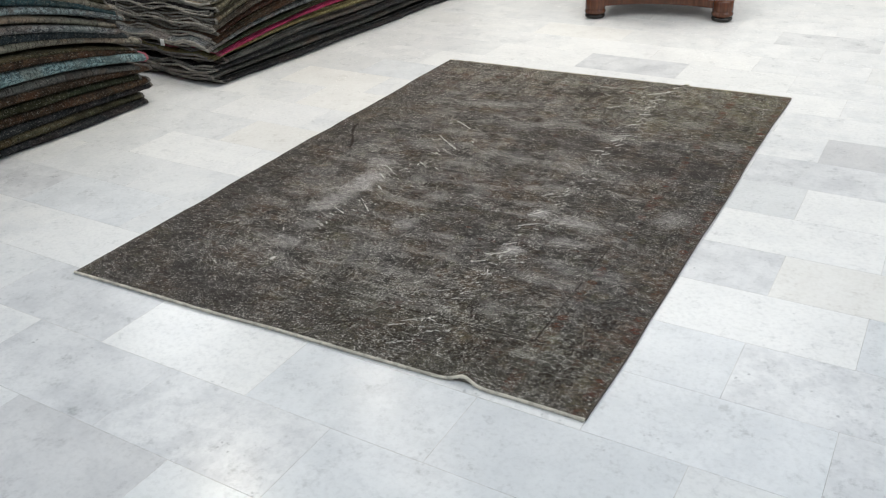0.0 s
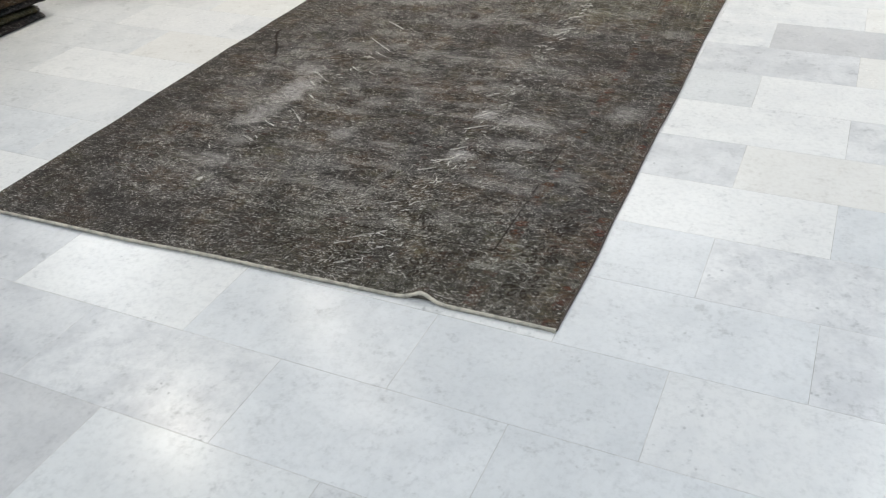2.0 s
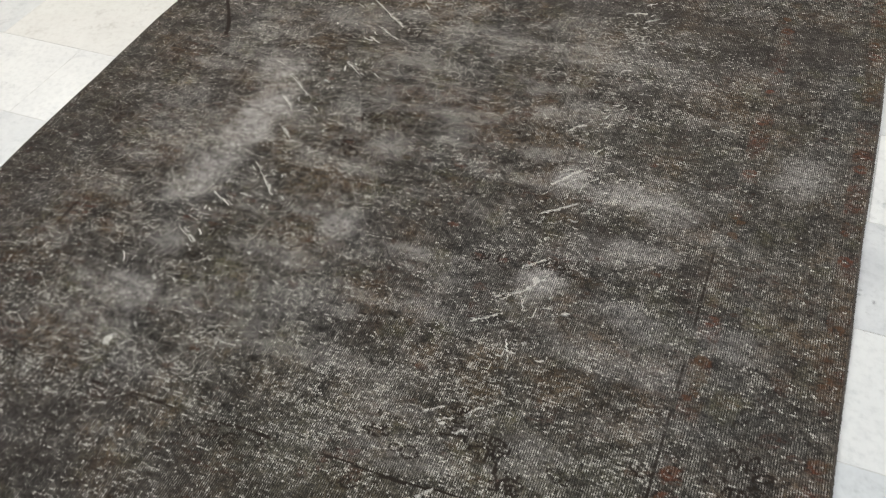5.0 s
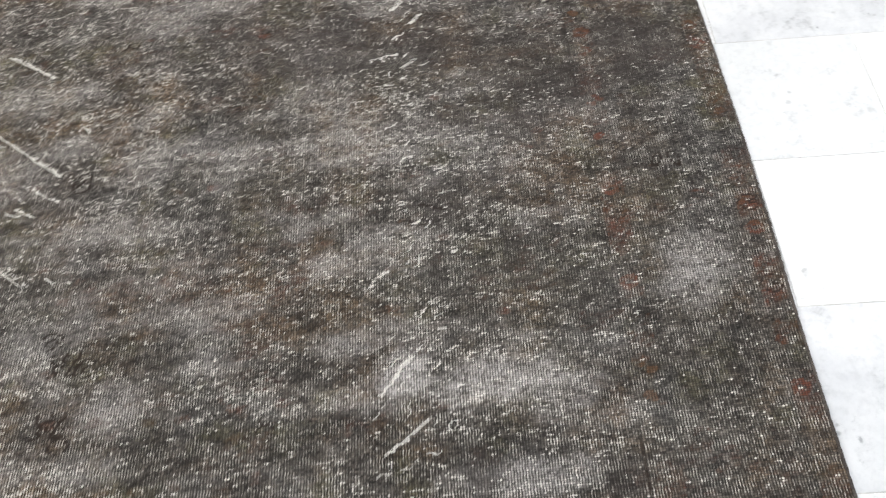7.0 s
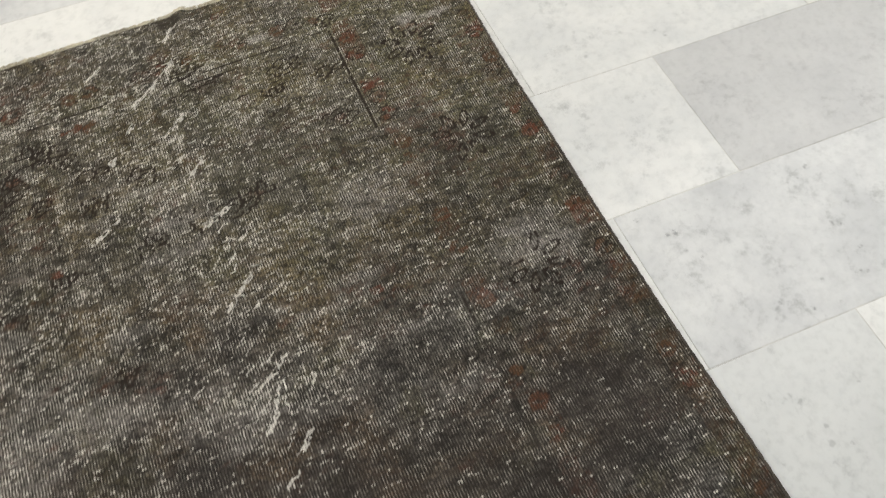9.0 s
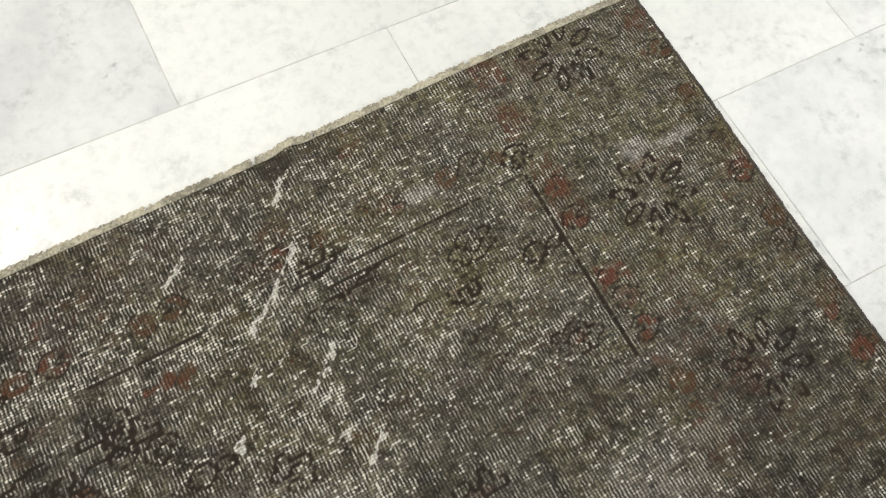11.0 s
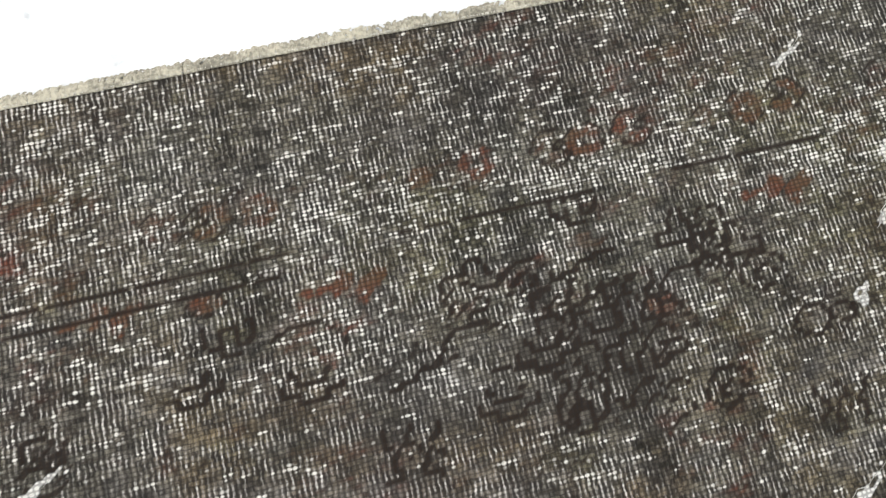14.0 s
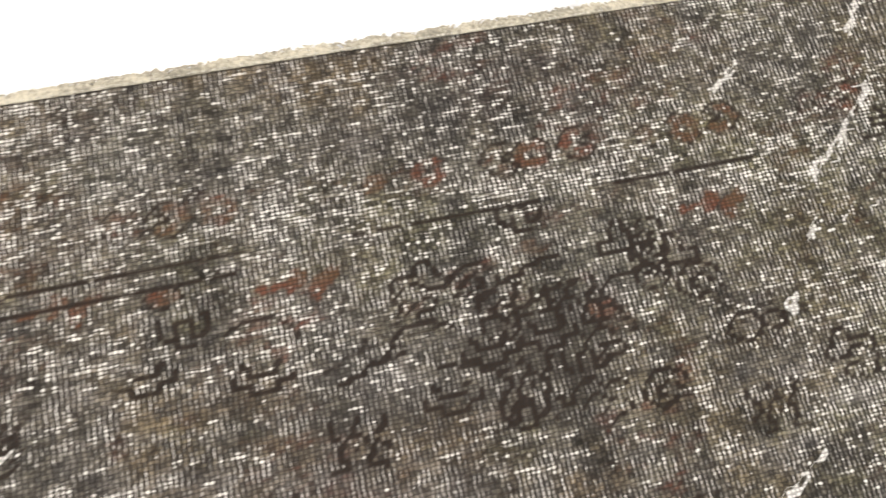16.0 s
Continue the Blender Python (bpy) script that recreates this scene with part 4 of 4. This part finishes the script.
            c = Vector((RX[j, i], RY[j, i], RZ[j, i] + 0.0009 + 0.0006 * math.sin(q * 1.7 + turn)))
            for a in range(5):
                verts.append(c + Vector((r * math.cos(a * 1.2566), 0.6 * r * math.cos(a * 1.2566), r * math.sin(a * 1.2566))))
        for q in range(steps):
            for a in range(5):
                b, a2 = base + q * 5, (a + 1) % 5
                faces.append((b + a, b + a2, b + 5 + a2, b + 5 + a))
    tagged(mesh_object("loose_thread", verts, faces, M_THREAD, root, "torn curled white weft threads"), kind="stuff")


show_rug()

# ---- folded rugs in piles ----


def folded_rug(name, m, length, depth, thick, material, edge, plies, seed, label, group, base=0.0, end=0):
    """One rug folded to and fro in plies of equal depth; the folds face +x, the cut ends face along y."""
    r = random.Random(seed)
    nl = max(14, int(length / 0.06))
    ply = thick / plies
    half = ply * (0.43 if plies < 3 else 0.31)
    # centre line in x and z, from the bottom ply to the top one
    line = []
    for k in range(plies):
        xs = [-depth + 0.05 + (depth - 0.07) * q / 9 for q in range(10)]
        if k % 2:
            xs = xs[::-1]
        z = ply * (k + 0.5)
        back = r.uniform(0.0, 0.012)
        line += [(x - back, z) for x in xs]
        if k < plies - 1:
            cx = line[-1][0]
            sgn = 1 if k % 2 == 0 else -1
            for q in (1, 2, 3):
                a = -math.pi / 2 + math.pi * q / 4
                line.append((cx + sgn * (ply * 0.5 + 0.014) * math.cos(a), z + ply / 2 + ply / 2 * math.sin(a)))
    nc = len(line)
    normals = []
    for k in range(nc):
        a, b = line[max(0, k - 1)], line[min(nc - 1, k + 1)]
        d = Vector((b[0] - a[0], b[1] - a[1])).normalized()
        normals.append((-d.y, d.x))
    ph = [r.uniform(0, 6.3) for _ in range(6)]
    ph[0] = 0.9 + 0.42 * (seed % 100) + r.uniform(-0.7, 0.7)
    turns = r.uniform(11.0, 19.0)
    amp = r.uniform(0.004, 0.006) * (1.0 if plies < 3 else 2.8)
    ends = [[r.gauss(0, 0.012) for _ in range(plies + 1)] for _ in range(2)]
    verts, faces, slots = [], [], []
    for j in range(nl + 1):
        f = j / nl
        for side in (1, -1):
            for k in range(nc):
                x, z = line[k]
                ply_no = min(plies - 1, int(max(0, z) / ply))
                y = length * (f - 0.5) + (ends[0][ply_no] * max(0, 1 - f * 6) + ends[1][ply_no] * max(0, f * 6 - 5))
                near_end = max(0.0, 1 - min(f, 1 - f) * 9)
                wave = (amp * math.sin(x * turns + ph[0] + ply_no * 0.5) * 0.8 + 0.30 * amp * math.sin(x * 43 + ply_no * 2.1 + ph[1])) * near_end
                bulge = 0.010 * math.sin(y * 2.6 + ph[2]) + 0.006 * math.sin(y * 7.3 + ph[3]) + 0.0025 * math.sin(y * 23 + ph[4])
                zz = z + wave + 0.0025 * math.sin(y * 4.1 + ph[5]) * (1 + 0.4 * math.sin(x * 5))
                # the pile is pressed flat at its open end and swells towards the middle
                away = min(1.0, abs(y - end * length / 2) / 1.1) if end else 0.0
                swell = 1 + 0.50 * away * (2 - away) * 0.95
                verts.append((x + bulge + normals[k][0] * half * side, y, (base + zz + normals[k][1] * half * side) * swell - base))
    ring = 2 * nc
    for j in range(nl):
        a, b = j * ring, (j + 1) * ring
        for k in range(nc - 1):
            faces.append((a + k, b + k, b + k + 1, a + k + 1))
            faces.append((a + nc + k + 1, b + nc + k + 1, b + nc + k, a + nc + k))
        for k in (0, nc - 1):
            faces.append((a + k, a + nc + k, b + nc + k, b + k))
    root = tagged(mesh_object(name, verts, faces, material), label, "folded rug", group)
    root.matrix_world = m
    # cut ends, a little proud like a bound edge
    for j, sgn in ((0, -1), (nl, 1)):
        ev, ef = [], []
        for k in range(nc):
            for side in (0, 1):
                v = Vector(verts[j * ring + side * nc + k])
                o = Vector(verts[j * ring + (1 - side) * nc + k])
                out = (v - o) * 0.22
                for push in (-0.010, 0.005):
                    ev.append(v + out + Vector((0, sgn * push + r.uniform(-0.0012, 0.0012), 0)))
        for k in range(nc - 1):
            a, b = 4 * k, 4 * (k + 1)
            ef += [(a, a + 1, b + 1, b), (a + 1, a + 3, b + 3, b + 1), (a + 3, a + 2, b + 2, b + 3)]
        mesh_object("bound_end", ev, ef, edge, root)
    return root


GREY, CHARCOAL = ((0.060, 0.060, 0.058), (0.115, 0.11, 0.10)), ((0.016, 0.017, 0.020), (0.045, 0.045, 0.047))
BROWN, OLIVE = ((0.032, 0.023, 0.017), (0.075, 0.045, 0.026)), ((0.046, 0.043, 0.026), (0.085, 0.072, 0.042))
TEAL, PINK = ((0.24, 0.34, 0.35), (0.06, 0.10, 0.115)), ((0.36, 0.045, 0.115), (0.30, 0.035, 0.09))
BEIGE, YELLOW = ((0.175, 0.15, 0.105), (0.10, 0.082, 0.055)), ((0.22, 0.185, 0.085), (0.14, 0.11, 0.05))
RUSTY, PATTERN = ((0.085, 0.038, 0.026), (0.045, 0.030, 0.024)), ((0.23, 0.24, 0.24), (0.05, 0.055, 0.062))
NAVY, SKY = ((0.020, 0.028, 0.034), (0.045, 0.055, 0.060)), ((0.22, 0.27, 0.28), (0.07, 0.08, 0.085))
STONE, DEEP = ((0.27, 0.25, 0.20), (0.15, 0.137, 0.11)), ((0.028, 0.060, 0.072), (0.055, 0.085, 0.09))
GREEN, TAUPE = ((0.036, 0.041, 0.023), (0.028, 0.030, 0.018)), ((0.085, 0.074, 0.060), (0.05, 0.043, 0.036))
WORDS = {"GREY": "faded grey", "CHARCOAL": "charcoal black", "BROWN": "dark brown", "OLIVE": "olive brown", "TEAL": "pale teal", "PINK": "bright pink",
         "BEIGE": "beige", "YELLOW": "yellowish beige", "RUSTY": "rust brown", "PATTERN": "grey and white patterned", "GREEN": "dull green", "TAUPE": "taupe", "NAVY": "navy black", "SKY": "pale blue patterned", "STONE": "stone grey", "DEEP": "deep teal"}
TONES = {"GREY": GREY, "CHARCOAL": CHARCOAL, "BROWN": BROWN, "OLIVE": OLIVE, "TEAL": TEAL, "PINK": PINK, "BEIGE": BEIGE, "YELLOW": YELLOW,
         "RUSTY": RUSTY, "PATTERN": PATTERN, "GREEN": GREEN, "TAUPE": TAUPE, "NAVY": NAVY, "SKY": SKY, "STONE": STONE, "DEEP": DEEP}
PILES = {k: pile("pile_" + k.lower(), *v, 0.06 if k == "PINK" else 0.22) for k, v in TONES.items()}
M_EDGE_PALE = plain("pale_bound_edge", (0.19, 0.178, 0.155), 0.95, 90, 0.6, 0.8)
M_EDGE_DARK = plain("grey_bound_edge", (0.105, 0.095, 0.085), 0.95, 90, 0.6, 0.8)
M_EDGE_PINK = plain("pink_bound_edge", (0.34, 0.10, 0.13), 0.95, 260, 0.3, 0.6)


def rug_pile(corner, turn, length, depth, rows, seed, group, ahead, plies):
    """A pile of folded rugs; corner: the foot of the face's end, ahead: +1 where the pile runs on along +y from it."""
    r = random.Random(seed)
    z, made = 0.002, []
    for k, (tone, thick) in enumerate(rows):
        slip, back = r.gauss(0, 0.03) + ahead * 0.012 * max(0, k - 8), r.uniform(-0.014, 0.022)
        m = Matrix.Translation((corner[0], corner[1], z)) @ pose(0, 0, 0, 0, 0, turn + r.gauss(0, 0.5)) @ Matrix.Translation((-back, ahead * length / 2 + slip, 0))
        edge = M_EDGE_PINK if tone == "PINK" or (tone == "TEAL" and k % 2) else (M_EDGE_PALE if r.random() < 0.6 else M_EDGE_DARK)
        made.append(folded_rug("folded_rug", m, length + r.uniform(-0.04, 0.04), depth, thick, PILES[tone], edge, plies, seed * 100 + k, f"folded {WORDS[tone]} wool rug lying in a pile", group, z, -ahead))
        z += thick
    return made


rug_pile((-1.165, 1.56), -4.0, 2.3, 0.95,
         [("CHARCOAL", 0.026), ("OLIVE", 0.032), ("CHARCOAL", 0.036), ("BROWN", 0.034), ("GREEN", 0.034), ("BROWN", 0.030), ("GREY", 0.034), ("TEAL", 0.050), ("BROWN", 0.032),
          ("OLIVE", 0.018), ("STONE", 0.036), ("NAVY", 0.042), ("PATTERN", 0.030), ("STONE", 0.032), ("SKY", 0.030), ("DEEP", 0.030), ("STONE", 0.036), ("OLIVE", 0.036), ("TAUPE", 0.036), ("BEIGE", 0.036)],
         3, "folded rugs of the near pile", -1, 2)
far_pile = rug_pile((-0.975, 1.96), -7.0, 2.7, 0.95,
         [("CHARCOAL", 0.034), ("GREY", 0.038), ("CHARCOAL", 0.034), ("GREY", 0.034), ("YELLOW", 0.030), ("PINK", 0.022), ("GREEN", 0.020), ("PATTERN", 0.034), ("BROWN", 0.036),
          ("RUSTY", 0.040), ("TAUPE", 0.034), ("BEIGE", 0.040), ("CHARCOAL", 0.026), ("BEIGE", 0.040), ("TAUPE", 0.036), ("GREY", 0.036), ("BROWN", 0.036)],
         4, "folded rugs of the far pile", 1, 3)
rug_pile((-2.25, 2.1), -3.0, 2.2, 0.9, [("CHARCOAL", 0.04)] * 4 + [("GREY", 0.04)] + [("CHARCOAL", 0.04)] * 8, 5, "folded rugs of the dark pile", 1, 2)

# paper tag tucked into the far pile
tag = part("paper_tag", box(-1.375, 1.926, 0.215, -1.345, 1.929, 0.255, 0.0005), plain("tag_paper", (0.75, 0.73, 0.70), 0.7, 60, 0.05), far_pile[7], "small white paper tag")
tag.matrix_parent_inverse = far_pile[7].matrix_world.inverted()


# ---- the walnut table ----
def pedestal_table():
    m = Matrix.Translation((0.54, 4.21, 0)) @ pose(0, 0, 0, 0, 0, 12.6)
    root = empty("pedestal_table", m, "polished walnut pedestal table on a platform with bun feet", "table")
    wide = 0.867
    prof = [(0.045, 0.0), (0.066, 0.004), (0.072, 0.016), (0.066, 0.028), (0.060, 0.031)]
    prof2 = [(0.060, 0.031), (0.071, 0.036), (0.075, 0.048), (0.071, 0.060), (0.064, 0.066), (0.064, 0.072)]
    corners = ((0, 0), (wide, 0), (wide, wide), (0, wide))
    for fx, fy in corners:
        v, f = lathe(prof2)
        foot = mesh_object("foot", v, f, M_WALNUT, root, "turned walnut bun foot")
        foot.location = (fx, fy, 0)
        v, f = lathe(prof)
        mesh_object("foot_ring", v, f, M_BLACK, foot, "black base ring")
        v, f = lathe([(0.058, 0.068), (0.070, 0.070), (0.0705, 0.072), (0.0705, 0.136), (0.067, 0.140), (0.0, 0.140)])
        block = mesh_object("corner_block", v, f, M_WALNUT, root)
        block.location = (fx, fy, 0)
    # platform with four hollow sides
    rim, nseg = [], 24
    for c in range(4):
        a, b = Vector(corners[c]), Vector(corners[(c + 1) % 4])
        d = (b - a).normalized()
        inward = Vector((-d.y, d.x))
        for k in range(nseg):
            f = k / nseg
            rim.append(a.lerp(b, 0.03 + 0.94 * f) + inward * (-0.050 + 0.115 * math.sin(math.pi * f) ** 0.75))
    n = len(rim)
    levels = [(0.083, 0.985), (0.086, 1.0), (0.133, 1.0), (0.137, 0.992)]
    mid = Vector((wide / 2, wide / 2))
    verts = [(*(mid + (p - mid) * g), z) for z, g in levels for p in rim]
    faces = [(q * n + k, q * n + (k + 1) % n, (q + 1) * n + (k + 1) % n, (q + 1) * n + k) for q in range(3) for k in range(n)]
    faces += [tuple(range(n - 1, -1, -1)), tuple(range(3 * n, 4 * n))]
    mesh_object("platform", verts, faces, M_WALNUT, root, "hollow-sided walnut platform", smooth=False)
    v, f = lathe([(0.0, 0.137), (0.21, 0.137), (0.215, 0.150), (0.19, 0.175), (0.12, 0.20), (0.085, 0.26), (0.075, 0.34), (0.09, 0.42), (0.12, 0.48), (0.10, 0.54), (0.07, 0.60), (0.09, 0.68), (0.16, 0.715), (0.0, 0.715)], 36)
    column = mesh_object("column", v, f, M_WALNUT, root, "turned walnut column")
    column.location = (wide / 2, wide / 2, 0)
    v, f = lathe([(0.0, 0.715), (0.47, 0.715), (0.49, 0.722), (0.495, 0.735), (0.49, 0.748), (0.47, 0.752), (0.0, 0.752)], 64)
    top = mesh_object("tabletop", v, f, M_WALNUT, root, "round walnut tabletop")
    top.location = (wide / 2, wide / 2, 0)


pedestal_table()

# ---- the marble floor, its tiles last ----
TU, TV, GAP = 0.608, 0.304, 0.0012
TURN = -2.1
tagged(floor := part("floor", box(X0 - WT, Y0 - WT, -0.06, X1 + WT, Y1 + WT, -0.0006), M_GROUT), "white marble tile floor laid in half bond", "floor", kind="structure")


def tile_mesh(name, du, dv, material):
    c = 0.0005
    a, b = du / 2 - GAP / 2, dv / 2 - GAP / 2
    v = [(-a, -b, -0.012), (a, -b, -0.012), (a, b, -0.012), (-a, b, -0.012), (-a, -b, -c), (a, -b, -c), (a, b, -c), (-a, b, -c),
         (-a + c, -b + c, 0), (a - c, -b + c, 0), (a - c, b - c, 0), (-a + c, b - c, 0)]
    f = [(8, 9, 10, 11)] + [(q, (q + 1) % 4, 4 + (q + 1) % 4, 4 + q) for q in range(4)] + [(4 + q, 4 + (q + 1) % 4, 8 + (q + 1) % 4, 8 + q) for q in range(4)]
    me = bpy.data.meshes.new(name)
    me.from_pydata(v, [], f)
    me.materials.append(material)
    return me


def lay_tiles():
    cuts = {stone: tile_mesh("tile", TU, TV, m) for stone, m in M_TILES.items()}
    white = cuts["plain"]
    turn = pose(0, 0, 0, 0, 0, TURN)
    r = random.Random(12)
    # which stone lies where: course and place in the course
    laid = {
        "bright": {(4, -1), (5, 0), (2, -1), (-1, -3), (0, -5), (3, -5), (9, -1), (10, -2), (9, -3), (11, -2), (5, -5), (3, -4), (9, -2), (11, -3), (9, -4), (10, -4)},
        "warm": {(3, 0), (4, -5), (8, 0), (6, 0), (6, -5), (12, -4), (7, -5)},
        "cool": {(1, -1), (0, -1), (-1, -2), (-2, -2), (-1, -1), (5, -1), (1, -5), (8, -5), (-2, -1), (-3, -2), (2, 0)},
        "mottled": {(3, -1), (-2, -3), (0, 0), (-2, -4), (10, -3), (6, -1), (1, 0), (4, 0), (-1, -4), (-3, -1), (1, -6), (13, -1), (12, 0)},
        "grey": {(-3, -3), (7, 0)},
    }
    stone_of = {at: stone for stone, places in laid.items() for at in places}
    far_v, far_f = [], []
    for k in range(-18, 30):
        start = 2.273 if k % 2 else 2.585
        start += {5: -0.03, 7: -0.045, 9: -0.048, 10: -0.058}.get(k, 0.0)
        for q in range(-14, 8):
            u0, v0 = start + q * TU, 0.034 + k * TV
            cu, cv = u0 + TU / 2, v0 + TV / 2
            place = turn @ Vector((cu, cv, 0))
            if not (X0 - 0.4 < place.x < X1 + 0.4 and Y0 - 0.3 < place.y < Y1 + 0.3):
                continue
            dz = r.uniform(-0.0003, 0.0)
            if -1.7 < cu < 4.4 and -2.2 < cv < 6.0:
                ob = new("tile", cuts[stone_of.get((k, q), "plain")])
                ob.parent = floor
                ob.matrix_local = turn @ pose(cu, cv, dz)
            else:
                b = len(far_v)
                far_v += [turn @ (Vector(p.co) + Vector((cu, cv, dz))) for p in white.vertices]
                far_f += [tuple(b + i for i in p.vertices) for p in white.polygons]
    tagged(mesh_object("tile_field", far_v, far_f, M_TILE_FAR, floor, "", smooth=False), kind="stuff")


lay_tiles()
